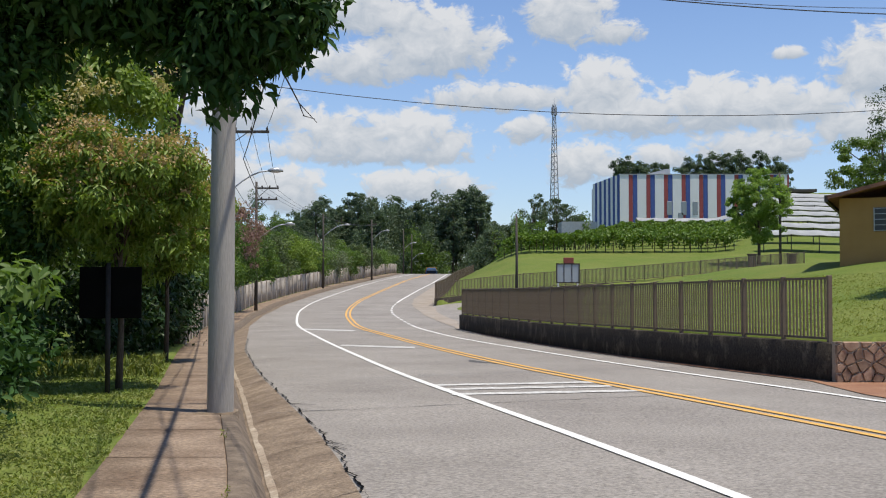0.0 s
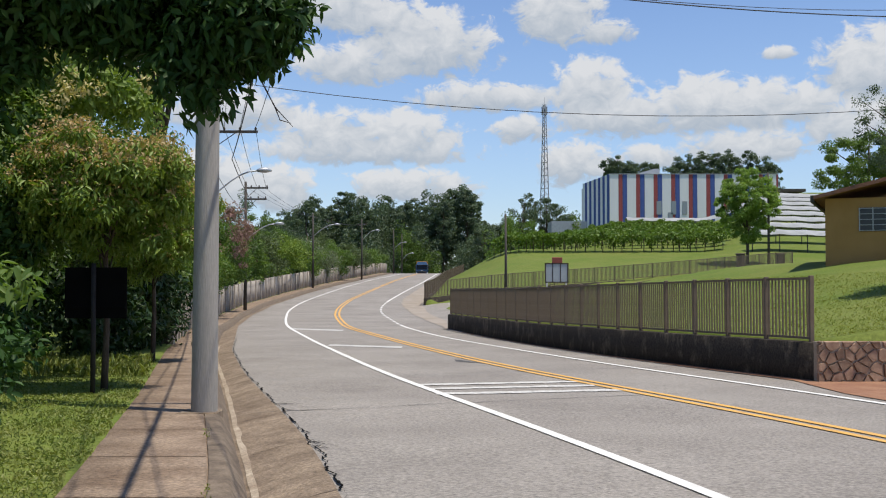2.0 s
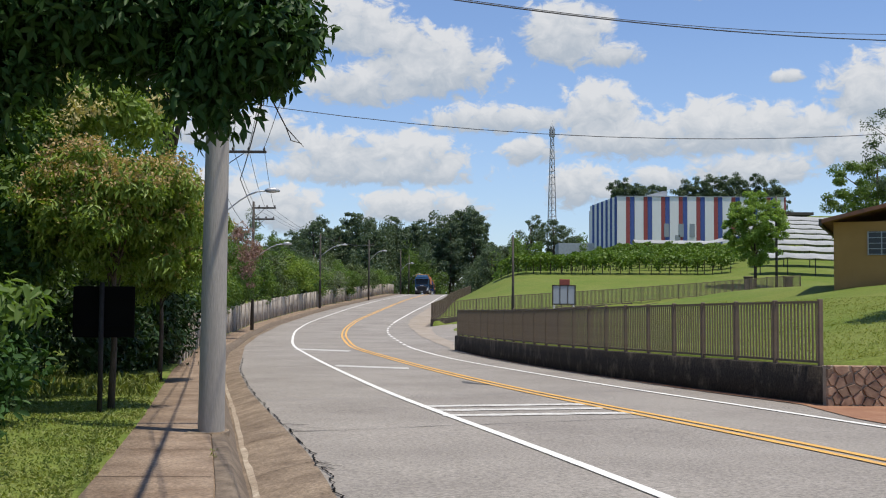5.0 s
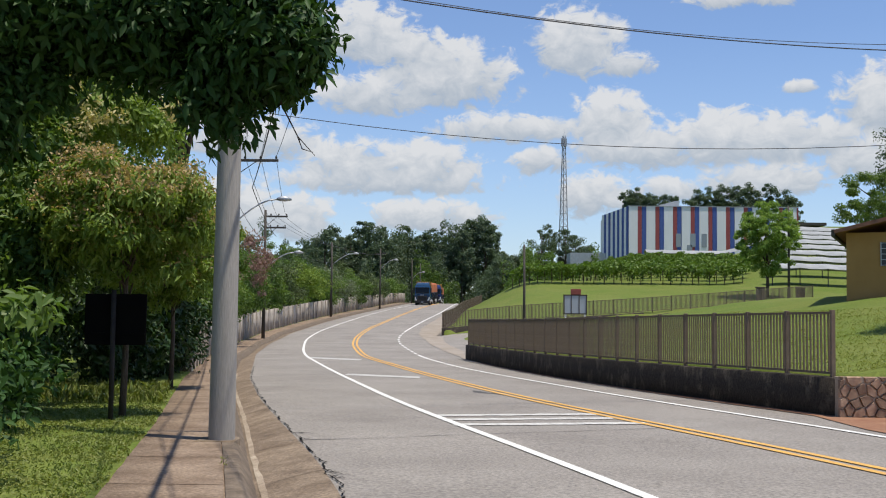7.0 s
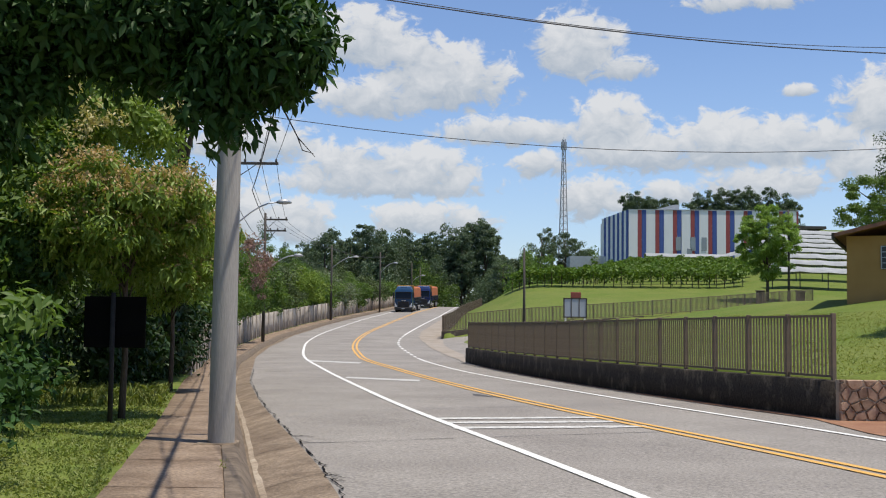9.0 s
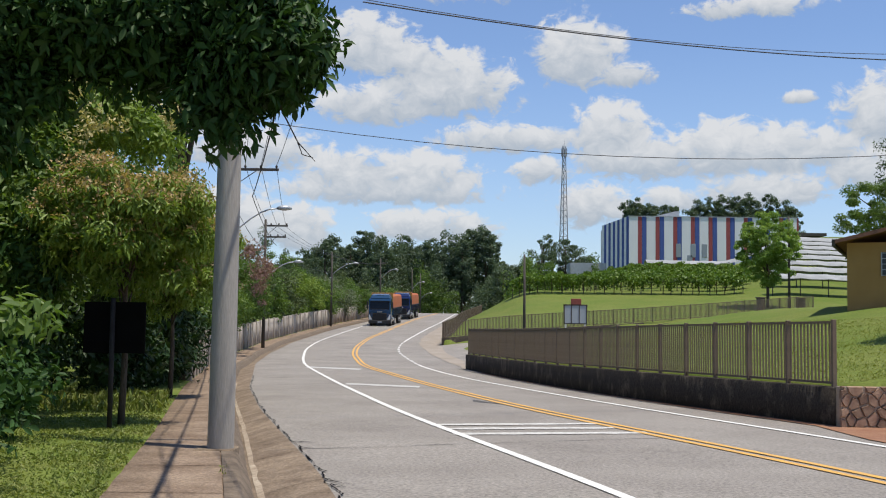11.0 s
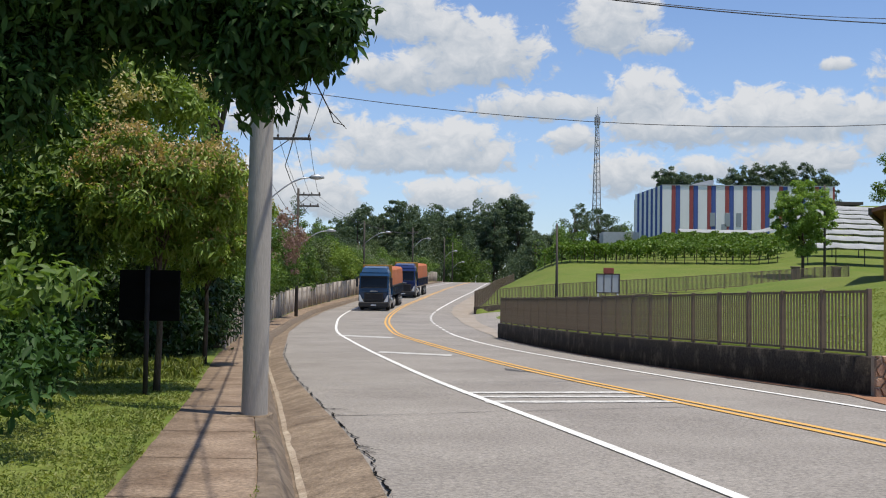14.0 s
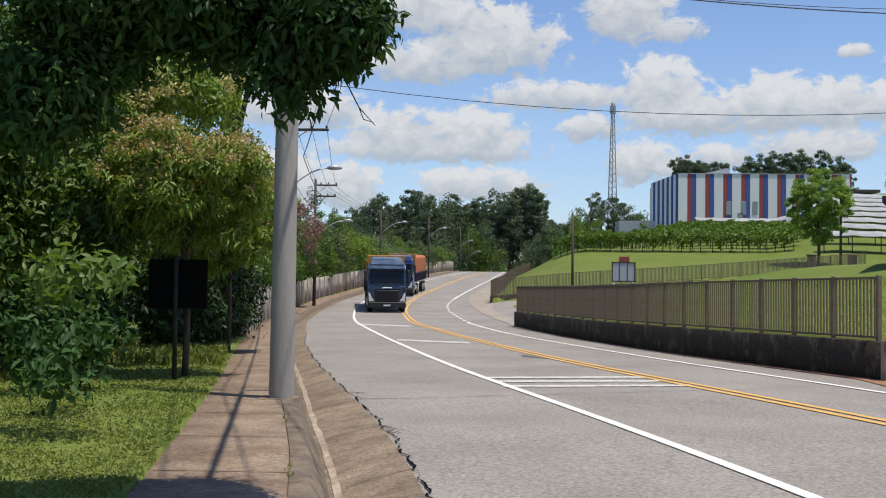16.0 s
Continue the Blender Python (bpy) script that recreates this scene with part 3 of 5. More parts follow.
def fence_along(name, pts, h, spacing, pitch, label, group, bar=.023, base=.06, singly=False):
    """A steel railing: posts, two rails a bay and upright bars; singly: every bar a part, else all bars one part."""
    nodes = resample(pts, spacing)
    x0, y0, z0 = nodes[0]
    th = thing(name, x0, y0, z0, label, "fence", group)
    rel = [Vector((x - x0, y - y0, z - z0)) for x, y, z in nodes]
    post_mesh = bar_mesh = None
    for i, p in enumerate(rel):
        d = rel[min(i + 1, len(rel) - 1)] - rel[max(i - 1, 0)]
        rz = atan2(d.y, d.x)
        if post_mesh is None:
            o = part("post", boxed(-.032, .032, -.045, .045, -.05, h + .03, .006), FENCE, th)
            post_mesh = o.data
        else:
            o = new("post", post_mesh)
            o.parent = th
        o.matrix_basis = Matrix.Translation(p) @ Matrix.Rotation(rz, 4, "Z")
    bars = bmesh.new()
    for a, b in zip(rel, rel[1:]):
        d = b - a
        m = Matrix.Translation(a) @ Matrix(((d.x / d.length, -d.y / hypot(d.x, d.y), 0, 0), (d.y / d.length, d.x / hypot(d.x, d.y), 0, 0), (d.z / d.length, 0, 1, 0), (0, 0, 0, 1)))
        L = d.length
        part("rail", box(bmesh.new(), .04, L - .04, -.016, .016, base, base + .045, m=m), FENCE, th)
        part("rail", box(bmesh.new(), .04, L - .04, -.016, .016, h - .045, h, m=m), FENCE, th)
        n = max(2, round(L / pitch))
        for k in range(1, n):
            if not singly:
                box(bars, L * k / n - bar / 2, L * k / n + bar / 2, -.014, .014, base + .045, h - .045, m=m)
                continue
            if bar_mesh is None:
                o = part("bar", boxed(-bar / 2, bar / 2, -.014, .014, base + .045, h - .045), FENCE, th)
                bar_mesh = o.data
            else:
                o = new("bar", bar_mesh)
                o.parent = th
            o.matrix_basis = m @ Matrix.Translation((L * k / n, 0, 0))
    if not singly:
        tagged(part("bar_grid", bars, FENCE, th), kind="stuff")
    else:
        bars.free()
    return th


lot1 = [(float(bank_r(y)) + .02, y, float(road_z(y))) for y in steps(20.75, 54.5, 1)]
wall_along("wall_roadside", lot1, WALL_H, .28, MOULD, "low retaining wall blackened by mould below a railing")
fence_along("roadside_fence", [(float(bank_r(y)) + .04, y, float(road_z(y)) + WALL_H - .01) for y in steps(21.2, 54.5, .6)], FENCE_H, 1.55, .118, "brown painted steel railing standing on a dark low wall", "railings round the lawns", singly=True)
wall_along("wall_return", [(lot1[-1][0], lot1[-1][1], lot1[-1][2])] + [(lot1[-1][0] + d, lot1[-1][1] + .3 + d * .12, land(lot1[-1][0] + d, 54.4) - .72) for d in (1, 3, 6, 10)], WALL_H, .25, MOULD, "dark low wall turning into the driveway")

# the second lot, above the driveway
FOOT2 = [(-.6 + e, 88.0 + e * .47, float(np.interp(e, [0, 5.9, 15.8, 23.3, 32.6, 60], FOOT_Z))) for e in steps(0, 34, 1.0)]
wall_along("wall_driveway", [(x, y, z - .42) for x, y, z in FOOT2[:18]], .45, .25, MOULD, "low dark base wall beside the driveway", sink=1.2)
fence_along("driveway_fence", [(x, y, z + .02) for x, y, z in FOOT2], 1.25, 2.0, .135, "brown steel railing climbing beside the driveway", "railings round the lawns", bar=.05)
up = [(float(bank_r(y)) + .0, y, float(road_z(y)) + .5) for y in steps(88.2, 172, 2)]
wall_along("wall_lawn_edge", up, .12, .25, MOULD, "low dark footing below the railing by the road", sink=.9)
fence_along("lawn_edge_fence", [(x, y, z + .1) for x, y, z in up], 1.25, 2.0, .15, "brown steel railing following the road uphill", "railings round the lawns", bar=.05)

# old panel wall along the far-left pavement
left_wall = [(float(pave_l(y)) - .1, y, float(road_z(y)) + .05) for y in steps(36, 206, 2.0)]
WL = wall_along("wall_left", left_wall, 1.75, .12, OLDWALL, "weathered grey concrete panel wall below trees")
post_mesh = None
for x, y, z in [(float(pave_l(y)) - .04, y, float(road_z(y)) + .05) for y in steps(36, 200, 2.4)]:
    o = part("wall_post", boxed(-.07, .07, -.08, .08, -.3, 1.82, .01), OLDWALL, WL) if post_mesh is None else new("wall_post", post_mesh)
    o.parent, post_mesh = WL, o.data
    o.location = (x, y, z)


def stone_wall():
    """Rubble stones in mortar, where the dark wall turns away from the road."""
    x0, y0 = float(bank_r(20.9)) - .12, 20.62
    w = thing("wall_stone", x0, y0, float(road_z(20.6)), "reddish rubble stone wall with pale mortar joints", "wall", kind="structure")
    L, H = 5.0, .76
    part("mortar", boxed(0, L, .02, .3, -.3, H - .02), mat("mortar", (.4, .32, .24), .95, .25, 6, .4, 50), w)
    stone = mat("rubble", (.44, .3, .2), .9, .3, 5, .6, 40, second=(.2, .115, .075), rnd=.4)
    rnd = random.Random(8)
    seeds = []
    while len(seeds) < 120:
        s = (rnd.uniform(-.1, L + .1), rnd.uniform(-.15, H + .02))
        if all(hypot(s[0] - q[0], s[1] - q[1]) > .145 for q in seeds):
            seeds.append(s)
    for s in seeds:
        # the cell round each seed, cut back by its neighbours
        cell = [(-.02, -.12), (L, -.12), (L, H), (-.02, H)]
        for q in seeds:
            if q is s or hypot(q[0] - s[0], q[1] - s[1]) > 1.2:
                continue
            mx, mz, nx, nz = (s[0] + q[0]) / 2, (s[1] + q[1]) / 2, q[0] - s[0], q[1] - s[1]
            side = [(c[0] - mx) * nx + (c[1] - mz) * nz for c in cell]
            out = []
            for k in range(len(cell)):
                a, b, da, db = cell[k], cell[(k + 1) % len(cell)], side[k], side[(k + 1) % len(cell)]
                if da <= 0:
                    out.append(a)
                if da * db < 0:
                    u = da / (da - db)
                    out.append((a[0] + (b[0] - a[0]) * u, a[1] + (b[1] - a[1]) * u))
            cell = out
            if len(cell) < 3:
                break
        if len(cell) < 3:
            continue
        cx, cz = sum(c[0] for c in cell) / len(cell), sum(c[1] for c in cell) / len(cell)
        bm = bmesh.new()
        push = rnd.uniform(.0, .03)
        size = max(.05, min(max(c[0] for c in cell) - min(c[0] for c in cell), max(c[1] for c in cell) - min(c[1] for c in cell)))
        k1, k2 = 1 - .012 / size, max(.5, 1 - .05 / size)
        ring = [bm.verts.new((cx + (x - cx) * k1, .05, cz + (z - cz) * k1)) for x, z in cell]
        front = [bm.verts.new((cx + (x - cx) * k2, -.01 - push, cz + (z - cz) * k2)) for x, z in cell]
        n = len(cell)
        for k in range(n):
            bm.faces.new((ring[k], ring[(k + 1) % n], front[(k + 1) % n], front[k]))
        bm.faces.new(front)
        bmesh.ops.recalc_face_normals(bm, faces=bm.faces[:])
        part("stone", bm, stone, w)


stone_wall()


# ---- poles, lamps, wires ----
def concrete_pole():
    x, y = -2.86, 14.5
    z = float(road_z(y)) + .1
    p = thing("utility_pole", x, y, z, "tall tapered round concrete utility pole on the pavement", "utility pole")
    part("shaft", tube(bmesh.new(), [(0, 0, -.3), (0, 0, 0), (.03, 0, 5), (.07, 0, 10.5)], [.172, .17, .145, .11], 28), CONC, p, smooth=True)
    part("footing", boxed(-.3, .2, -.26, .24, -.1, .02, .012), GUTTER, p, "pale cement patch round the foot")
    bm = bmesh.new()
    box(bm, -.1, 1.9, -.05, .05, 8.2, 8.32)
    part("crossarm", bm, DARKPOLE, p)
    return p


concrete_pole()


def street_pole(x, y, h, arm=None, lamp=None, label="dark wooden utility pole with a street lamp", r=.13, low_arm=False, z=None):
    """arm: heights of crossarms; lamp: (height of the foot, reach along x, y, rise)."""
    z = float(road_z(y)) + .05 if z is None else z
    p = thing("utility_pole", x, y, z, label, "utility pole", "utility poles along the road")
    part("shaft", tube(bmesh.new(), [(0, 0, -.3), (.02, 0, h * .5), (0, 0, h)], [r, r * .85, r * .65], 12), DARKPOLE, p, smooth=True)
    for k, (za, x0, x1) in enumerate(arm or []):
        a = part("crossarm", boxed(x0, x1, -.05, .05, za - .06, za + .06, .01), DARKPOLE, p)
        bm = bmesh.new()
        tube(bm, [(0, .02, za - .75), (x1 * .5, .02, za - .05)], [.02, .02], 6)
        part("brace", bm, DARKPOLE, p)
        for f in (.25, .6, .95):
            xx = x1 * f
            i = part("insulator", tube(bmesh.new(), [(xx, 0, za + .05), (xx, 0, za + .12), (xx, 0, za + .2)], [.025, .06, .035], 8), DARKPOLE, p, smooth=True)
    if lamp:
        zf, rx, ry, rise = lamp
        bm = bmesh.new()
        pts = [(rx * u, ry * u, zf + rise * sin(u * pi / 2)) for u in (0, .2, .4, .6, .8, 1)]
        part("lamp_arm", tube(bm, pts, [.035] * 6, 8), STEEL, p, smooth=True)
        bm = bmesh.new()
        d = Vector((rx, ry, 0)).normalized()
        e = Vector(pts[-1])
        tube(bm, [e - d * .05, e + d * .1 + Vector((0, 0, .02)), e + d * .35 + Vector((0, 0, .03)), e + d * .62 + Vector((0, 0, .0))], [.05, .11, .13, .04], 10)
        part("lamp_head", bm, STEEL, p, "pale grey lamp head", smooth=True)
    return p


street_pole(-9.75, 50.0, 9.4, arm=[(8.9, -.1, 2.0)], lamp=(6.0, 1.95, .4, 1.2), label="utility pole with a crossarm and a curved street lamp")
street_pole(-13.3, 80.0, 9.2, arm=[(8.75, -.1, 1.6), (7.95, -.1, 1.5)], lamp=(5.0, 2.1, .3, 1.2), label="utility pole with two crossarms among trees")
street_pole(-12.95, 121.5, 8.1, lamp=(5.6, 2.3, .3, 1.3))
street_pole(-9.95, 157, 8.3, arm=[(7.6, -.7, .7)], lamp=(5.3, 1.9, .2, 1.5))
street_pole(-6.9, 196, 7.6, lamp=(4.1, 1.7, .2, 1.3))
street_pole(-5.9, 212, 7.6, lamp=(2.6, 1.7, .2, 1.3))


def wire(pts_pairs, sag, label, r=.012):
    """A slack wire through posts."""
    bm = bmesh.new()
    pts = []
    for a, b in zip(pts_pairs, pts_pairs[1:]):
        a, b = Vector(a), Vector(b)
        for k in range(13):
            if pts and k == 0:
                continue
            u = k / 12
            pts.append(a.lerp(b, u) - Vector((0, 0, sag * 4 * u * (1 - u))))
    tube(bm, pts, [r] * len(pts), 5)
    o = part("overhead_wire", bm, WIRE)
    return tagged(o, label, "wire", "overhead wires")


for k, dx in enumerate((.5, 1.2, 1.9)):
    wire([(8.5 + dx - 1.5, -22, 8.3), (-2.86 + dx, 14.5, 8.25), (-9.75 + dx * 1.0, 50, 8.5), (-13.4 + dx * .85, 80, 8.2), (-12.95 + dx * .3, 121.5, 8.6), (-9.95 + dx * .35, 157, 9.6)], .35, "black overhead wire slung between roadside poles")
wire([(-2.8, 14.5, 6.4), (-9.7, 50, 6.7), (-13.3, 80, 6.5), (-12.9, 121.5, 6.8)], .3, "black cable slung between roadside poles", .014)
wire([(4.9, -22, 6.4), (-1.77, 14.5, 6.6)], .4, "thick bundle of black cables between roadside poles", .035)
wire([(-1.77, 14.5, 6.6), (-8.9, 50, 7.1), (-12.5, 80, 6.9)], .3, "black cable between roadside poles", .02)
# wires that cross the road
wire([(-13.07, 62, 12.98), (32.3, 68, 12.5)], 1.4, "black wire crossing high above the road", .022)
wire([(-1.59, 20.0, 7.37), (11.16, 26.0, 7.82)], .2, "black cable crossing above the near lane", .014)
wire([(-1.59, 20.0, 7.42), (11.29, 26.3, 8.06)], .27, "thin black wire crossing above the near lane", .008)
# ---- leaves, trees and hedges ----
def leaves(name, centres, size, material, parent=None, seed=0, up=0.25, long=2.0, droop=0.0, out=None, face=None, oval=False):
    """Many folded leaves at the given points; face: the ways they turn their upper sides; oval: rounded outlines of four triangles."""
    g = np.random.default_rng(seed)
    c = np.asarray(centres, float)
    n = len(c)
    d = g.normal(size=(n, 3))
    if out is not None:
        d += out
    d[:, 2] -= droop
    d /= np.linalg.norm(d, axis=1)[:, None] + 1e-9
    nrm = g.normal(size=(n, 3)) + np.array([0, 0, up * 4]) if face is None else g.normal(size=(n, 3)) * .5 + face * 1.3 + np.array([0, 0, .5])
    s = np.cross(d, nrm)
    s /= np.linalg.norm(s, axis=1)[:, None] + 1e-9
    nn = np.cross(s, d)
    L = size * g.uniform(.6, 1.35, n)[:, None]
    w = L / long
    base, tip = c - d * L * .5, c + d * L * .5 - np.array([0, 0, 1]) * L * .12
    mid = c + nn * L * .04
    a, b = mid + s * w * .5 + nn * L * .08, mid - s * w * .5 + nn * L * .08
    if oval:
        lift = nn * L * .07
        ring = [base, c - d * L * .2 + s * w * .42 + lift, c + d * L * .14 + s * w * .46 + lift, tip, c + d * L * .14 - s * w * .46 + lift, c - d * L * .2 - s * w * .42 + lift]
        v = np.stack(ring, 1).reshape(-1, 3)
        k = np.arange(n)[:, None] * 6
        return raw(name, v, np.concatenate([k + [0, 1, 2], k + [0, 2, 3], k + [0, 3, 4], k + [0, 4, 5]], 1).reshape(-1, 3), material, parent)
    v = np.stack([base, a, tip, b], 1).reshape(-1, 3)
    k = np.arange(n)[:, None] * 4
    f = np.concatenate([k + [0, 1, 2], k + [0, 2, 3]], 1).reshape(-1, 3)
    return raw(name, v, f, material, parent)


def clumps(g, k, box_lo, box_hi, n, r, shell=.55):
    """Leaf centres gathered in k clumps within an ellipsoid between two corners; returns leaves and clump centres."""
    lo, hi = np.array(box_lo), np.array(box_hi)
    mid, half = (lo + hi) / 2, (hi - lo) / 2
    d = g.normal(size=(k, 3))
    d /= np.linalg.norm(d, axis=1)[:, None]
    cc = mid + d * half * (g.uniform(shell ** 3, 1, (k, 1)) ** (1 / 3)) * .86
    rr = r * g.uniform(.6, 1.35, k)
    which = g.integers(0, k, n)
    e = g.normal(size=(n, 3))
    e /= np.linalg.norm(e, axis=1)[:, None]
    p = cc[which] + e * (g.uniform(.05, 1, (n, 1)) ** .5) * rr[which][:, None] * np.array([1, 1, .72])
    return p, cc, e


def sprays(g, b, n, r, per):
    """Leaf centres in sprays of about per leaves, r metres in radius, within the blobs b; returns the centres and the way each faces."""
    vol = (b[:, 3] * b[:, 4] * b[:, 5]) ** .75
    k = max(8, n // per)
    which = g.choice(len(b), k, p=vol / vol.sum())
    d = g.normal(size=(k, 3))
    d /= np.linalg.norm(d, axis=1)[:, None]
    hub = b[which, :3] + d * b[which, 3:] * (g.uniform(.12, 1, (k, 1)) ** .4)
    rad = r * g.uniform(.5, 1.5, k)
    pick = g.integers(0, k, n)
    e = g.normal(size=(n, 3))
    e /= np.linalg.norm(e, axis=1)[:, None]
    p = hub[pick] + e * (g.uniform(.1, 1, (n, 1)) ** .4) * rad[pick][:, None] * np.array([1, 1, .75])
    e = e + d[pick] * .7
    return p, e / (np.linalg.norm(e, axis=1)[:, None] + 1e-9)


def tree(x, y, z, h, wide, n, leaf, material, label, seed=0, bole=.3, trunk=.16, k=40, clump=None, extra=None, name="tree", group="", lean=0.0, droop=0.0, deep=None, long=2.0, shell=.55, limbs=True, blobs=None):
    """Tapered trunk with limbs to the clumps and a gappy crown. extra: (material, share) of a second kind of leaf or flower."""
    g = np.random.default_rng(seed)
    t = thing(name, x, y, z, label, "tree", group)
    deep = deep or wide
    p, cc, e = clumps(g, k, (-wide / 2 + lean, -deep / 2, h * bole), (wide / 2 + lean, deep / 2, h), n, clump or wide * .16, shell)
    if blobs:
        b = np.array(blobs, float)
        p, e = sprays(g, b, n, leaf * 2.6, 30)
        p = p - np.array((x, y, z))
        cc = b[:, :3] - (x, y, z)
        k = len(cc)
    bm = bmesh.new()
    top = Vector((lean * .7, 0, h * .82))
    tube(bm, [(0, 0, -.3), (.03, .02, h * .2), (lean * .3, .05, h * .45), top], [trunk * 1.25, trunk, trunk * .75, trunk * .2], 9)
    part("trunk", bm, BARK, t, smooth=True)
    for c in cc[:: max(1, k // (12 if leaf < .4 else 5))] if limbs else []:
        bm = bmesh.new()
        c = Vector(c)
        s = Vector((lean * .3 * min(1, c.z / h), 0, max(h * .15, min(c.z * .62, h * .7))))
        m = s.lerp(c, .5) + Vector((0, 0, .05 * h))
        tube(bm, [s, m, c], [trunk * .4, trunk * .24, trunk * .06], 6)
        part("limb", bm, BARK, t, smooth=True)
    if extra:
        q = int(n * extra[1])
        pick = np.argsort(-(p[:, 2] + e[:, 2] * 2 + g.normal(size=n) * h * .18))[:q] if len(extra) < 3 else g.permutation(n)[:q]
        mask = np.zeros(n, bool)
        mask[pick] = True
        leaves("crown", p[~mask], leaf, material, t, seed + 1, droop=droop, out=e[~mask] * .8, long=long, face=e[~mask])
        q2 = np.repeat(p[mask], 3, 0) + g.normal(size=(3 * mask.sum(), 3)) * leaf * .45
        leaves("flower_sprays", q2, leaf * .5, extra[0], t, seed + 2, out=np.array([0, 0, .5]), long=1.8)
    else:
        leaves("crown", p, leaf, material, t, seed + 1, droop=droop, out=e * .8, long=long, face=e, oval=leaf < .1)
    return t


def px(u, v, d, dz=0):
    """Plan helper: the spot d metres ahead on the bearing u, at the height v, both as tangents times 1000."""
    return (u / 1000 * d, d, 1.6 + v / 1000 * d + dz)


def hedge(name, pts, n, size, material, label, seed, droop=.3, long=2.4, spray=2.6, per=45):
    """A continuous bank of foliage in sprays: blobs given as (x, y, z, half width, half depth, half height)."""
    g = np.random.default_rng(seed)
    c, e = sprays(g, np.array(pts, float), n, size * spray, per)
    o = leaves("foliage", c, size, material, None, seed, droop=droop, out=e * .6, long=long, face=e, oval=size < .152)
    o.name = name
    return tagged(o, label, "shrubbery", kind="stuff")


# dark-leaved tree whose boughs hang over the pavement
CANOPY = [(-2.1, 13, 4.75, .62, .8, .5), (-1.75, 13, 4.72, .28, .5, .26), (-2.6, 13, 4.3, .4, .5, .34), (-3.2, 13.2, 5.0, .8, .8, .4), (-4.2, 13, 5.0, .75, .8, .33), (-5.2, 12.8, 4.85, .7, .7, .36),
          (-2.55, 12.9, 3.9, .15, .25, .2), (-3.75, 13.2, 4.5, .28, .3, .22), (-4.75, 12.9, 4.3, .22, .3, .3), (-5.6, 12.4, 3.7, .35, .5, .7), (-1.95, 13, 4.4, .24, .4, .16), (-2.3, 13.3, 5.3, .75, .8, .3), (-5.2, 12.6, 3.8, .2, .4, .4)]
K = 7.0 / 13
CANOPY = [(x * K, y * K, 1.6 + (z - 1.6) * K, a * K, b * K, c * K) for x, y, z, a, b, c in CANOPY]
# foliage above the view, added to keep sun off the hanging boughs
UPPER = [(-2.0, 6.2, 4.6, 1.2, 1.3, .5), (-3.6, 6.4, 4.9, 1.4, 1.5, .7), (-5.2, 6.6, 4.9, 1.5, 1.6, .8), (-4.0, 6.0, 5.8, 2.0, 1.6, .6), (-6.4, 7.2, 4.2, 1.0, 1.4, .8)]
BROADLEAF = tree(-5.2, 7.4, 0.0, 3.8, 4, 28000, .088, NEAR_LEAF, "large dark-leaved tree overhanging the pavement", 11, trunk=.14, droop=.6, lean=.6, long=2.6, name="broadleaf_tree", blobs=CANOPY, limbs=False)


def upper_crown():
    """Unseen top of the broadleaf tree, added to shade its boughs, and bare twig ends below them."""
    g = np.random.default_rng(12)
    p, e = sprays(g, np.array(UPPER), 16000, .45, 40)
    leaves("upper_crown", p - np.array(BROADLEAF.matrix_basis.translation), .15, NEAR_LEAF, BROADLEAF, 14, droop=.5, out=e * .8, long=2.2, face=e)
    for a, b, c in (((-1.02, 7.0, 2.95), (-.9, 7.0, 2.72), (-.79, 7.02, 2.6)), ((-.9, 7.0, 2.72), (-.87, 7.0, 2.64), (-.80, 7.0, 2.62)), ((-1.6, 7, 3.4), (-1.2, 7, 3.2), (-.98, 7, 2.9)), ((-4.6, 7.2, 3.6), (-3.0, 7.1, 3.7), (-1.5, 7, 3.35))):
        o = part("twig", tube(bmesh.new(), [a, b, c], [.006, .004, .002] if a[2] < 3.3 else [.03, .02, .006], 5), BARK, BROADLEAF)
        o.location = -BROADLEAF.matrix_basis.translation


upper_crown()
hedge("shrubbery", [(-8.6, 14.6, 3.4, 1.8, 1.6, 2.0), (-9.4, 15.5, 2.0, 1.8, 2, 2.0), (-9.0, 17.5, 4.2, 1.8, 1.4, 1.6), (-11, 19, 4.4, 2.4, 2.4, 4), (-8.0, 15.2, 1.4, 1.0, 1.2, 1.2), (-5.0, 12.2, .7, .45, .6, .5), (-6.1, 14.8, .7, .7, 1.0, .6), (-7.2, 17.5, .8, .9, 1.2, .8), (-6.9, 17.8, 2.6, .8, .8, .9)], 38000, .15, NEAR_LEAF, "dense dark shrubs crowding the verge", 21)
hedge("shrubbery", [(-7.4, 18.8, 3.9, 1.4, 1.0, 1.1), (-7.9, 19.5, 5.0, 1.3, 1.0, .9), (-6.9, 18.0, 2.6, .9, .8, .9), (-8.2, 17.6, 2.4, .9, .8, 1.2)], 11000, .15, HEDGE_LEAF, "sunlit green boughs with pale blossom above the verge", 27, droop=.5)
hedge("blossom", [(-4.2, 16.6, 4.7, .12, .1, .3), (-5.0, 16.4, 4.45, .15, .1, .22), (-5.6, 17.0, 5.0, .25, .2, .35), (-5.9, 18, 4.6, .2, .2, .2), (-7.3, 18.0, 4.9, .3, .2, .25), (-6.4, 18.2, 5.3, .3, .2, .2), (-6.9, 21, 5.0, .25, .2, .4), (-6.1, 21, 5.6, .2, .2, .4)], 1300, .07, BLOSSOM, "pale yellow blossom sprays on the boughs", 28)
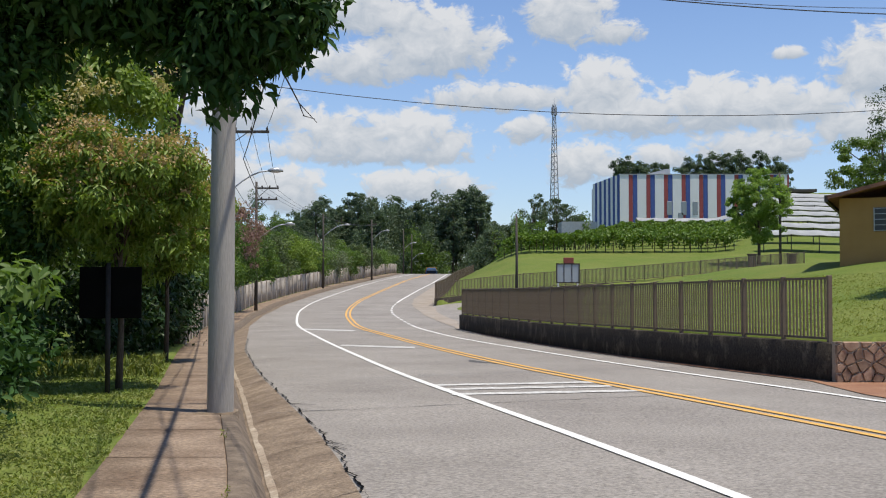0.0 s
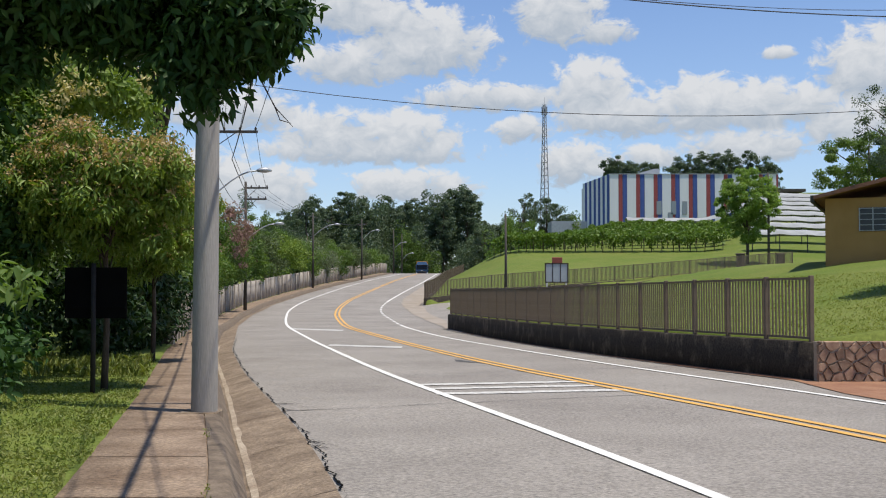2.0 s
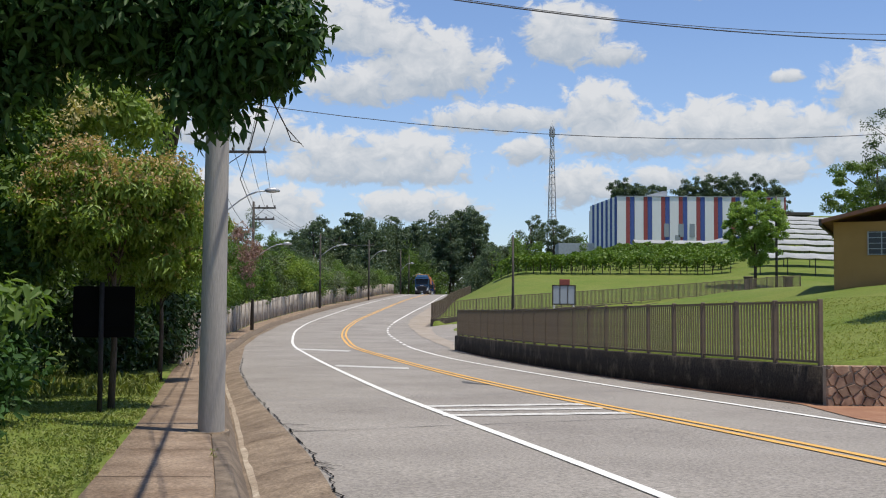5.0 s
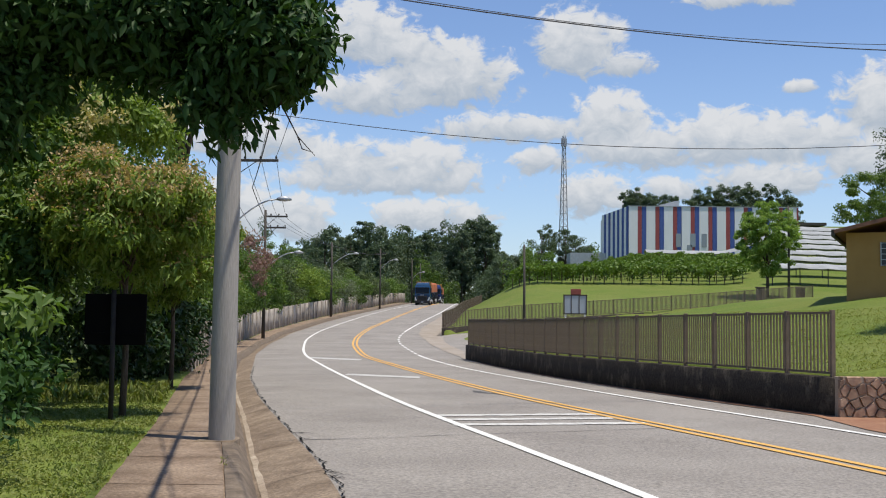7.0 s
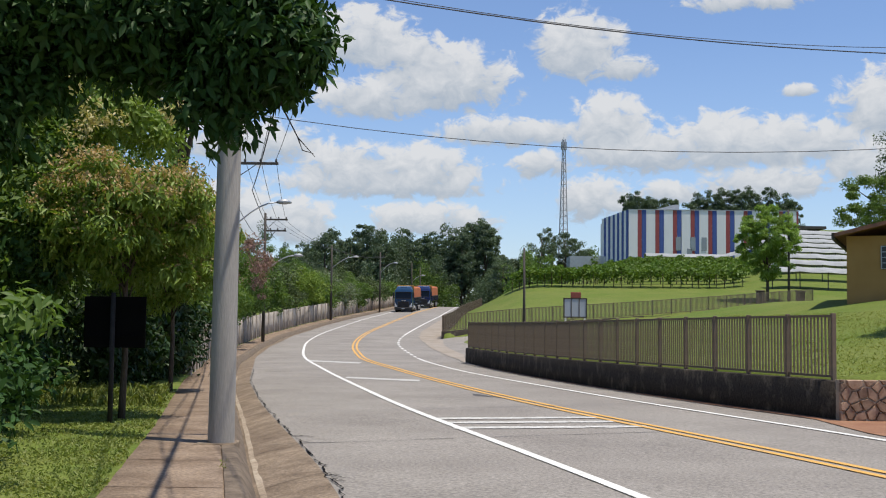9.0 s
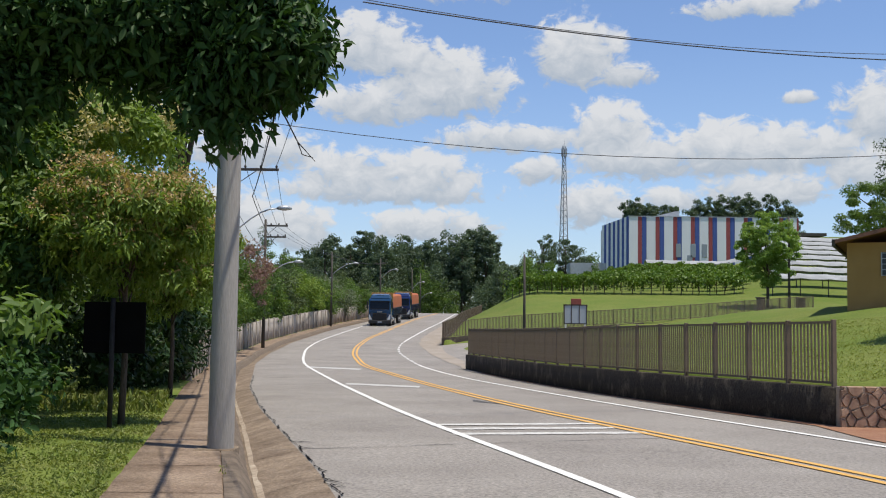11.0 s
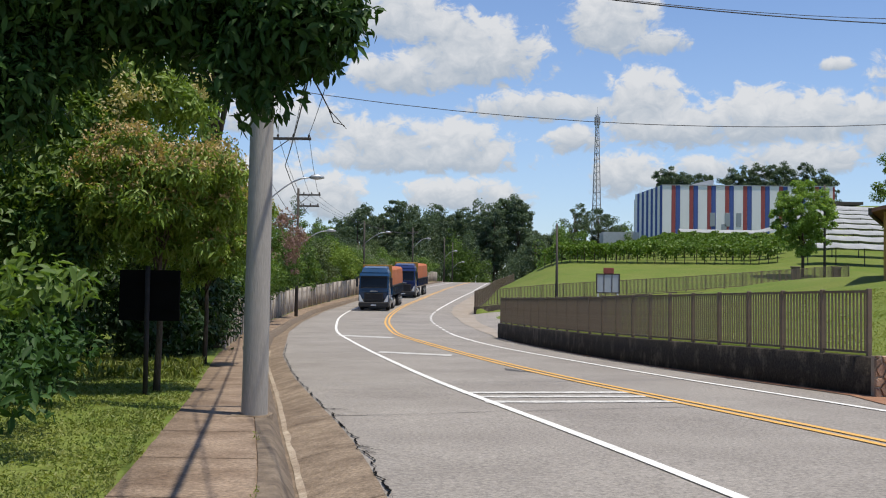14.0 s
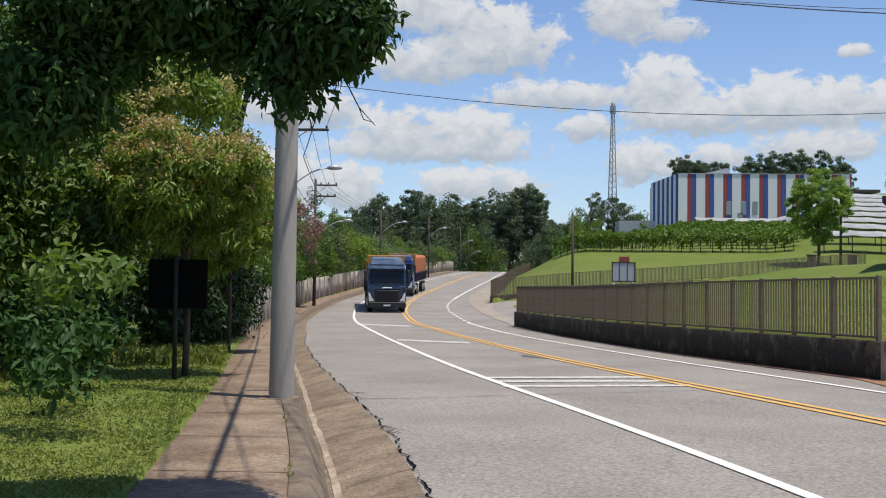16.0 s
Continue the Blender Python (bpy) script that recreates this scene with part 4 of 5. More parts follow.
hedge("shrubbery", [(-9.2, 23, 4.5, 2.4, 2, 3.2), (-12, 27, 4, 3.4, 3, 5.0), (-8.8, 27.5, 3.6, 1.5, 2, 2.3), (-10.2, 33, 3.4, 1.6, 2.5, 2.6), (-11.8, 40, 3.3, 1.7, 3, 2.8), (-13.0, 48, 2.8, 1.7, 4, 2.8), (-13.6, 56, 2.6, 1.4, 4, 2.2), (-15, 30, 6, 4, 5, 4), (-7.7, 30.5, 3.9, 1.0, 2.2, 1.6), (-7.9, 29.5, 5.4, 1.1, 2, 1.3), (-8.7, 35, 3.4, 1.0, 2.6, 1.7), (-10.2, 42, 2.9, 1.0, 3, 1.5), (-11.6, 51, 2.4, .9, 4, 1.3), (-12.9, 61, 2.0, .9, 4, 1.2), (-13.9, 70, 1.9, .9, 4, 1.2), (-8.0, 26.5, 2.4, .8, 1.5, 1.0), (-6.9, 24, 3.0, 1.0, 1.2, 1.0), (-7.6, 27, 5.6, 1.3, 1.2, 1.2), (-9.5, 26, 7.0, 1.9, 1.2, 1.5), (-8.4, 26.5, 6.6, 1.2, 1.0, 1.0)], 105000, .165, HEDGE_LEAF, "thick green shrubbery behind the verge and over the wall", 22)
hedge("shrubbery", [(-3.95, 10.2, 1.6, .3, .3, .16), (-4.3, 10.6, 1.5, .3, .3, .2)], 330, .15, HEDGE_LEAF, "low bush with long bright leaves at the verge", 23, long=2.6)
# thicket and back trees: their shade is put into the leaf colour
hedge("shrubbery", [(-9.6, 25.2, 1.2, 2.8, .7, 1.6), (-8.4, 28.5, 1.3, .6, 2.2, 1.5), (-11, 22, 1, 2, 1.5, 1.5), (-11.5, 17, 1.5, 1.2, 3, 2), (-10, 12.5, 1.5, 1.4, 2, 2), (-8.6, 31.5, 1.2, 1.0, 2, 1.4), (-7.9, 27.2, .9, .8, 1.2, 1.0), (-9.5, 20.8, .9, 1.6, .6, 1.0), (-8.3, 33.5, .9, .7, 3, 1.1), (-8.0, 30, .9, .6, 1.5, 1.0)], 42000, .22, DARK_LEAF, "thicket under the tree canopy, shade put into its leaf colour", 24)
hedge("shrubbery", [(-16, 26, 4, 5, 2, 6), (-14.5, 20, 3.5, 2, 4, 5), (-18, 14, 4, 4, 6, 6), (-13, 11, 4, 2, 3, 5), (-17, 36, 5, 3, 6, 6), (-18, 50, 4, 2.5, 8, 5), (-19.5, 66, 3, 2.5, 8, 5)], 46000, .42, DARK_LEAF, "mass of trees behind the verge, leaves coloured dark for shade", 26)
hedge("shrubbery", [(-7.1, 30.5, 3.6, .7, 2.0, 1.2), (-8.3, 35, 2.9, .8, 2.6, 1.3), (-9.6, 42, 2.9, .7, 3, 1.1), (-11.2, 51, 2.6, .7, 4, .9), (-12.5, 61, 2.4, .7, 4, .9), (-13.5, 70, 2.4, .8, 4, 1.0), (-13.4, 77.5, 3.4, 1.1, 1.4, 2.0)], 22000, .19, HEDGE_LEAF, "leafy boughs hanging over the old wall", 29, droop=.6)
hedge("shrubbery", [(-11.1, 66, 4.6, .7, 1.0, .8), (-11.2, 66, 3.0, .3, .6, .8), (-10.5, 60, 5.2, .6, 1.0, .45), (-11.9, 70, 4.0, .5, .6, .5)], 1900, .16, PINK_LEAF, "boughs with dusky pink blossom over the wall", 41, droop=.5)
hedge("shrubbery", [(-6.3, 19.6, 5.3, 1.1, .8, .7), (-5.3, 20.0, 4.9, .5, .6, .5), (-7.0, 19.4, 4.4, .8, .6, .6), (-7.6, 18.6, 3.2, .6, .6, .6)], 5200, .15, LIME_LEAF, "sunlit yellow-green boughs behind the dark crown", 43, droop=.5)
# flushing tree above the board
tree(-5.15, 17.9, 0.0, 4.35, 3.3, 22000, .14, LIME_LEAF, "small tree with drooping leaves and brown flower sprays", 13, bole=.4, trunk=.05, k=110, clump=.36, extra=(BROWN_LEAF, .15), droop=.8, long=3.2, name="flowering_tree", deep=3, shell=.2)
tree(-6.3, 25.6, 0.0, 4.5, 3.4, 18000, .15, LIME_LEAF, "small tree with brown flower sprays beside the pavement", 25, bole=.34, trunk=.05, k=100, clump=.36, extra=(BROWN_LEAF, .15), droop=.8, long=3.2, name="flowering_tree", deep=3, shell=.2)
tree(-8.5, 35.0, 0.0, 11.5, 3.0, 6000, .18, NEAR_LEAF, "tall dark tree with a bare straight trunk", 16, bole=.62, trunk=.3, k=36, clump=.7, long=2.6)
tree(-11.8, 40.0, -.3, 7.0, 4.5, 8000, .18, HEDGE_LEAF, "glossy green tree leaning over the old wall", 17, bole=.12, trunk=.2, k=60, clump=.6, long=2.4)
tree(-13.2, 50.0, -.4, 6.4, 4.5, 7000, .2, HEDGE_LEAF, "glossy green tree leaning over the old wall", 18, bole=.12, trunk=.2, k=50, clump=.6)
tree(-14.2, 62.0, -.5, 6.6, 4.6, 5000, .2, HEDGE_LEAF, "small tree with pinkish blossom over the wall", 19, bole=.15, trunk=.15, k=44, clump=.55, extra=(PINK_LEAF, .45))
tree(-15.4, 72.0, -.5, 6.6, 4.6, 4200, .22, HEDGE_LEAF, "small tree with pinkish blossom over the wall", 20, bole=.15, trunk=.15, k=44, clump=.55, extra=(PINK_LEAF, .3))
rows = [(80, -16.3, 7.2, 5.5, HEDGE_LEAF), (88, -17.0, 6.8, 7, OLIVE_LEAF), (97, -16.9, 6.6, 7, HEDGE_LEAF), (106, -16.6, 6.6, 7, OLIVE_LEAF), (116, -16.0, 6.0, 7, LIME_LEAF), (126, -15.2, 5.6, 7, HEDGE_LEAF), (137, -14.2, 5.6, 7, PALE_LEAF), (148, -13.3, 5.4, 7, HEDGE_LEAF),
        (160, -12.8, 5.2, 7, OLIVE_LEAF), (173, -11.9, 4.6, 6, OLIVE_LEAF), (188, -11.6, 4.4, 6, HEDGE_LEAF), (96, -24, 11.5, 9, NEAR_LEAF), (82, -23, 10, 8, NEAR_LEAF), (118, -24, 10, 9, OLIVE_LEAF), (142, -22, 9, 9, HEDGE_LEAF), (170, -19, 8, 9, OLIVE_LEAF), (204, -11, 4.5, 6, HEDGE_LEAF)]
for i, (y, x, h, w, m) in enumerate(rows):
    tree(x, y, float(road_z(y)), h, w, 9000, .21, m, "bushy green tree growing above the old wall", 30 + i, bole=.08, trunk=.14, k=46, clump=.85, group="trees above the wall", shell=.35)
# eucalypts beyond the crest
rnd = random.Random(5)
TOPS = [(-150, 58), (-125, 64), (-113, 74), (-105, 78), (-96, 74), (-81, 86), (-75, 80), (-65, 73), (-59, 78), (-50, 72), (-40, 79), (-33, 73), (-26, 74), (-17, 75), (-9, 74), (2, 79), (9, 82), (16, 86), (23, 89), (30, 86), (36, 79), (43, 58), (50, 54), (-136, 66), (-120, 66), (-90, 70), (-60, 66), (-28, 70), (12, 72), (-44, 70)]
for i, (u, top) in enumerate(TOPS):
    d = rnd.uniform(290, 345)
    x, y, zt = px(u, top + rnd.uniform(-2, 3), d)
    base = -2 + (d - 290) * .02
    tree(x, y, base, zt - base + .6, rnd.uniform(6, 9), 7000, .5, EUCA_LEAF, "tall dark eucalypt in a distant wood", 60 + i, bole=.3, trunk=.3, k=64, clump=1.1, shell=.3, group="eucalypts behind the crest", name="eucalypt", long=1.8)
# wooded foot of the eucalypts
def thicket(u0, u1, d0, d1, top, n, size, material, label, seed, base=-3):
    g = np.random.default_rng(seed)
    u, d = g.uniform(u0, u1, n), g.uniform(d0, d1, n)
    prof = top * (1 + .22 * np.sin(u * .11 + seed) + .14 * np.sin(u * .31 + 2 * seed) + .08 * np.sin(u * .8))
    h = base + (g.uniform(0, 1, n) ** .7) * np.maximum(1, prof - base)
    c = np.stack([u / 1000 * d, d, h], 1)
    k = max(20, n // 60)
    hub, pick = c[g.integers(0, n, k)], g.integers(0, k, n)
    e = g.normal(size=(n, 3))
    e /= np.linalg.norm(e, axis=1)[:, None]
    c = hub[pick] + e * size * 2.6 * g.uniform(.5, 1.3, k)[pick][:, None]
    o = leaves("thicket", c, size, material, seed=seed, face=e)
    return tagged(o, label, "undergrowth", kind="stuff")


thicket(-190, 45, 300, 330, 20.0, 52000, .6, EUCA_LEAF, "tall dark wood filling the distance", 8)
thicket(-190, 60, 282, 300, 11.5, 34000, .6, EUCA_LEAF, "dark undergrowth below the distant wood", 3)
thicket(24, 130, 262, 276, 9.5, 17000, .55, EUCA_LEAF, "green bushes at the foot of the distant wood", 4, base=-2)
thicket(-75, -42, 262, 276, 7.5, 6000, .5, OLIVE_LEAF, "green bushes beside the road beyond the crest", 7, base=-2)
thicket(-32, 4, 281, 290, 12.0, 14000, .45, HEDGE_LEAF, "bright green bank beyond the crest", 5, base=-1)
thicket(48, 130, 200, 215, 10.2, 16000, .4, HEDGE_LEAF, "leafy bushes behind the vineyard", 6, base=2)
for i, (u, top, d, w) in enumerate([(80, 82, 250, 9), (90, 84, 256, 9), (101, 80, 252, 9), (118, 66, 250, 7), (57, 58, 262, 3.5), (64, 60, 264, 3.5), (72, 62, 258, 5), (50, 52, 258, 4), (46, 50, 240, 6), (110, 72, 256, 7)]):
    x, y, zt = px(u, top, d)
    tree(x, y, 4, zt - 4, w, 5000, .38, EUCA_LEAF, "dark bushy tree beside the mast", 110 + i, bole=.12, trunk=.3, k=40, clump=1.1, shell=.3)
for i, (u, top) in enumerate([(157, 108), (164, 111), (172, 109), (179, 107), (188, 106), (195, 110), (211, 104), (219, 110), (227, 112), (235, 115), (243, 113), (250, 116), (258, 113), (265, 116), (273, 112), (281, 115), (289, 112), (297, 110), (303, 106)]):
    x, y, zt = px(u, top, 290)
    tree(x, y, 12, zt - 12 + 1.4, 6.4, 6000, .4, EUCA_LEAF, "tall dark tree standing behind the striped building", 130 + i, bole=.45, trunk=.25, k=44, clump=.95, shell=.15, group="trees behind the building", name="eucalypt")
tree(*px(281, 0, 108)[:2], 2.9, 10.6, 6.9, 34000, .2, TREE_LEAF, "young round-crowned green tree on the lawn", 150, bole=.17, trunk=.14, k=260, clump=.42, name="lawn_tree", shell=.1)
tree(*px(392, 0, 60)[:2], 2.6, 7.8, 6.8, 34000, .14, HEDGE_LEAF, "green tree behind the yellow house", 151, bole=.1, trunk=.16, k=140, clump=.46, shell=.25)
tree(*px(432, 0, 56)[:2], 3.0, 9.8, 6.5, 9000, .13, EUCA_LEAF, "sparse tree with thin twigs behind the house", 152, bole=.3, trunk=.16, k=70, clump=.5, shell=.3)
tree(13.7, 27.6, land(13.7, 27.6), 6.6, 4.0, 9000, .16, TREE_LEAF, "leafy tree beside the yellow house shading the lawn", 153, bole=.3, trunk=.12, k=50, clump=.5, shell=.2)


# ---- buildings ----
def striped_hall():
    WHITE_P = mat("white_cladding", (.72, .72, .71), .6, .06, 1, .05, 20, stretch=(1, 1, .2))
    RED = mat("red_cladding", (.30, .065, .06), .6, .1, 1, .05, 20)
    BLUE = mat("blue_cladding", (.055, .095, .29), .6, .1, 1, .05, 20)
    d0 = 200.0
    x0, y0 = 157.4 / 1000 * d0, d0
    zb, H = 10.6, 10.2
    b = thing("striped_hall", x0, y0, zb, "large hall clad in white, red and blue vertical stripes", "building")
    L = 30.2
    part("wall", boxed(0, L, .12, 18, -3, H - .05), WHITE_P, b)
    # upright cladding panels along the front
    x = 0.0
    pat = [(1.62, WHITE_P, "white cladding panel"), (.72, RED, "red cladding panel"), (.8, BLUE, "blue cladding panel")]
    k = 0
    while x < L - .1:
        w, m, lab = pat[k % 3]
        w = min(w, L - x)
        part("cladding_panel", boxed(x + .02, x + w - .02, -.0, .14, 0, H, .015), m, b, lab)
        x += w
        k += 1
    # canted left side, narrow stripes
    a, n = Vector((0, .1, 0)), 12
    e = Vector((-4.2, 4.2, 0))
    for i in range(n):
        p, q = a.lerp(e, i / n), a.lerp(e, (i + 1) / n)
        bm = bmesh.new()
        ang = atan2(q.y - p.y, q.x - p.x)
        lean = -i * .3
        box(bm, 0, (q - p).length - .02, -.08, .08, 0, H + lean * .4, m=Matrix.Translation(p) @ Matrix.Rotation(ang, 4, "Z"))
        part("cladding_panel", bm, WHITE_P if i % 2 else BLUE, b)
    part("side_wall", extrude_poly(bmesh.new(), [(-2.6, -3), (.1, -3), (.1, H - .1), (-2.6, H - 1.2)], 4.5, 18), WHITE_P, b)
    part("roof_edge", boxed(-.1, L, -.1, .3, H, H + .12), STEEL, b)
    part("roof_light", extrude_poly(bmesh.new(), [(4, H), (9.6, H), (9.6, H + 1.3), (8.8, H + 1.3)], 3, 9), STEEL, b, "raised pale roof light")
    GLASSY = mat("dull_window", (.26, .29, .31), .25, .1, 2, .02, 20)
    for wx, wz in ((8.4, 3.0), (11.0, 3.0), (13.0, 3.0), (8.4 + 2.0, 1.0)):
        part("window", boxed(wx, wx + .9, -.06, .05, wz, wz + 2.4, .02), GLASSY, b, "tall grey window")
    part("canopy", boxed(31, 35.5, 1, 7.8, H - 3.0, H - 2.5), DARKPOLE, b)
    part("annex", boxed(L, 48, 8, 20, -3, H - 3.2), WHITE_P, b, "plain white annex")
    part("plinth", boxed(-10, 0, 3.5, 10, -3, 2.0), STEEL, b, "pale low plinth wall")
    return b


striped_hall()


def house():
    x0, y0 = 353 / 1000 * 43.0, 43.0
    z0 = land(x0 + .3, y0) - .15
    OCHRE = mat("ochre_plaster", (.42, .235, .075), .85, .14, .8, .12, 40, second=(.36, .195, .06))
    TILE = mat("clay_tile", (.28, .12, .07), .85, .35, 4, .3, 30, second=(.16, .08, .055), rnd=.2)
    h = thing("yellow_house", x0, y0, z0, "ochre plastered single-storey house with a clay tile roof", "house", rz=-23)
    H = 2.7
    part("wall", boxed(0, 8, 0, 7, -.3, H), OCHRE, h)
    r = bmesh.new()
    extrude_poly(r, [(-.42, H - .06), (4, H + 1.0), (8.5, H - .06), (8.5, H + .08), (4, H + 1.15), (-.42, H + .08)], -.6, 7.5)
    part("roof", r, TILE, h)
    part("fascia", boxed(-.5, -.38, -.6, 7.5, H - .16, H + .1), DARKPOLE, h)
    wn = part("window", boxed(1.22, 2.7, -.04, .1, 1.42, 2.32), mat("window_dark", (.03, .035, .04), .2, .1, 2, .02, 20), h)
    for i in range(5):
        part("bar", boxed(1.22, 2.7, -.07, -.03, 1.44 + i * .21, 1.465 + i * .21), STEEL, wn)
    for i in range(4):
        part("mullion", boxed(1.22 + i * .48, 1.26 + i * .48, -.075, -.02, 1.42, 2.32), STEEL, wn)
    return h


house()


def mast():
    d = 330.0
    x, y = 198 / 1000 * d / 2 * 1.0, d
    x = (981.5 - 784) / 1990 * d
    m = thing("radio_mast", x, y, 8, "tall red and white lattice radio mast", "radio mast")
    GREY = mat("mast_steel", (.30, .30, .32), .6, .2, .1, .05, 5)
    H = 46.0
    for k in range(3):
        a = 2 * pi * k / 3 + .4
        part("leg", tube(bmesh.new(), [(2.0 * cos(a), 2.0 * sin(a), 0), (.55 * cos(a), .55 * sin(a), H - 4), (.5 * cos(a), .5 * sin(a), H)], [.16, .11, .1], 6), GREY, m)
    bm = bmesh.new()
    n = 24
    for i in range(n):
        z0, z1 = H * i / n, H * (i + 1) / n
        r0, r1 = max(.5, 2 - 1.45 * z0 / (H - 4)), max(.5, 2 - 1.45 * z1 / (H - 4))
        for k in range(3):
            a, b = 2 * pi * k / 3 + .4, 2 * pi * (k + 1) / 3 + .4
            tube(bm, [(r0 * cos(a), r0 * sin(a), z0), (r1 * cos(b), r1 * sin(b), z1)], [.07, .07], 4, False)
            tube(bm, [(r0 * cos(a), r0 * sin(a), z0), (r0 * cos(b), r0 * sin(b), z0)], [.07, .07], 4, False)
    part("lattice", bm, GREY, m)
    bm = bmesh.new()
    for k in range(6):
        a = 2 * pi * k / 6
        box(bm, .7 * cos(a) - .15, .7 * cos(a) + .15, .7 * sin(a) - .15, .7 * sin(a) + .15, H - 3.2, H - .8)
    part("antenna", bm, STEEL, m)
    part("rod", tube(bmesh.new(), [(0, 0, H - 1), (0, 0, H + 2)], [.06, .03], 5), GREY, m)


mast()
# ---- vineyard on the slope ----
def vine_row(y, xa, xb, seed, slant=0.0):
    """A trained row: posts, gnarled stems and a leafy roof."""
    g = np.random.default_rng(seed)
    z = land(xa, y)
    r = thing("vine_row", xa, y, z, "leafy green grapevine row on posts", "vine row", "vine rows on the slope")
    L = xb - xa
    n = int(L * 210)
    x = g.uniform(0, L, n)
    zz = np.array([land(xa + v, y) for v in np.linspace(0, L, 30)]) - z
    gz = np.interp(x, np.linspace(0, L, 30), zz)
    top = 2.05 + .22 * np.sin(x * 1.7 + seed) + .15 * np.sin(x * 4.1)
    hgt = top - np.abs(g.normal(size=n)) * .5
    c = np.stack([x, g.normal(size=n) * .75, gz + hgt], 1)
    leaves("canopy", c, .33, VINE_LEAF, r, seed, up=.5, long=1.4)
    i = 0
    xx = .3
    mesh = None
    while xx < L:
        zg = float(np.interp(xx, np.linspace(0, L, 30), zz))
        if mesh is None:
            o = part("stem", tube(bmesh.new(), [(0, 0, -.2), (.04, .02, .7), (-.03, 0, 1.3), (.05, 0, 1.9)], [.05, .045, .04, .03], 6), BARK, r)
            mesh = o.data
        else:
            o = new("stem", mesh)
            o.parent = r
        o.location = (xx, g.uniform(-.3, .3), zg)
        xx += g.uniform(.75, 1.35)
    return r


for i, (y, u0, u1) in enumerate([(127, 52, 262), (134, 60, 265), (141, 70, 268), (149, 85, 262), (157, 100, 255), (165, 115, 250), (173, 130, 245)]):
    vine_row(y, u0 / 1000 * y, u1 / 1000 * y, 200 + i)

NET = mat("white_net", (.36, .37, .37), .9, .2, .6, .2, 30, second=(.25, .26, .26))


def net_row(y, ua, ub, seed):
    """A vine row under a draped white net on posts."""
    xa, xb = ua / 1000 * y, ub / 1000 * y

    def run(x):
        return -.42 * x   # the rows come down the slope askew
    z = land((xa + xb) / 2, y + run((xb - xa) / 2))
    r = thing("netted_row", xa, y, z, "vine row covered by a draped white net", "vine row", "netted rows on the slope")
    L, k = xb - xa, 36
    v, f = [], []
    prof = [(-1.5, 1.7), (-1.4, 1.8), (-.8, 2.05), (0, 2.3), (.8, 2.05), (1.4, 1.8), (1.5, 1.7)]
    for i in range(k + 1):
        x = L * i / k
        zz = land(xa + x, y + run(x)) - z
        s = .18 * abs(sin(x * pi / 2.6)) + .05 * noise.noise((x, y, 0))
        for yy, h in prof:
            v.append((x, run(x) + yy * (1 + .05 * noise.noise((x * 2, yy, y))), zz + h - s * (.4 + .6 * (h < 1.5))))
    n = len(prof)
    for i in range(k):
        for c in range(n - 1):
            f.append((i * n + c, (i + 1) * n + c, (i + 1) * n + c + 1, i * n + c + 1))
    raw("net", v, f, NET, r, smooth=True)
    for i in range(int(L / 2.6) + 1):
        x = i * 2.6
        zz = land(xa + x, y + run(x)) - z
        part("post", tube(bmesh.new(), [(x, run(x) - 1.0, zz - .3), (x, run(x) - 1.0, zz + 1.75)], [.06, .05], 6), DARKPOLE, r)
    return r


NETS = [(121 + 8.5 * k, 283 - 1.7 * k, 352) for k in range(8)] + [(189, 172, 350)]
for i, (y, ua, ub) in enumerate(NETS):
    net_row(y, ua, ub, i)


# ---- signs, posts and small things ----
def dark_board():
    """Back of a large road sign on one post, its shade painted into the colours."""
    y = 17.3
    x = (192 - 784) / 1990 * y
    z = land(x, y)
    s = thing("road_sign", x, y, z, "large road sign seen from its back, coloured dark for shade", "road sign")
    # post colour darkened for shade, like the panel
    part("post", tube(bmesh.new(), [(0, 0, -.3), (0, 0, 2.0)], [.04, .04], 10), mat("shaded_rusty_post", (.03, .024, .02), .8, .4, 8, .3, 60), s, smooth=True)
    part("panel", boxed(-.46, .5, .045, .07, 1.15, 1.94, .008), BLACK, s)
    for h in (1.32, 1.76):
        part("brace", boxed(-.44, .48, .02, .045, h - .02, h + .02), BLACK, s)
    return s


dark_board()


def notice_board():
    y = 70.0
    x = (1005 - 784) / 1990 * y
    z = land(x, y)
    b = thing("notice_board", x, y, z, "grey notice board with a dark frame on two white legs", "notice board")
    GREY = mat("board_grey", (.36, .40, .41), .7, .1, 2, .05, 30)
    lo, hi = 1.55 - z, 2.78 - z
    part("panel", boxed(-.68, .68, -.02, .02, lo + .05, hi - .05), GREY, b)
    for x0, x1, z0, z1 in ((-.74, .74, lo, lo + .07), (-.74, .74, hi - .07, hi), (-.74, -.66, lo, hi), (.66, .74, lo, hi), (-.27, -.22, lo, hi), (.22, .27, lo, hi)):
        part("frame_bar", boxed(x0, x1, -.045, .045, z0, z1), DARKPOLE, b)
    for s in (-.6, .6):
        part("leg", boxed(s - .05, s + .05, -.04, .04, -.3, lo), mat("leg_white", (.6, .6, .57), .7, .15, 5, .1, 30), b)
    part("header", boxed(-.28, .36, -.05, .05, hi, hi + .36, .02), mat("brick_red", (.25, .07, .05), .8, .2, 5, .1, 30), b, "small red header box")
    return b


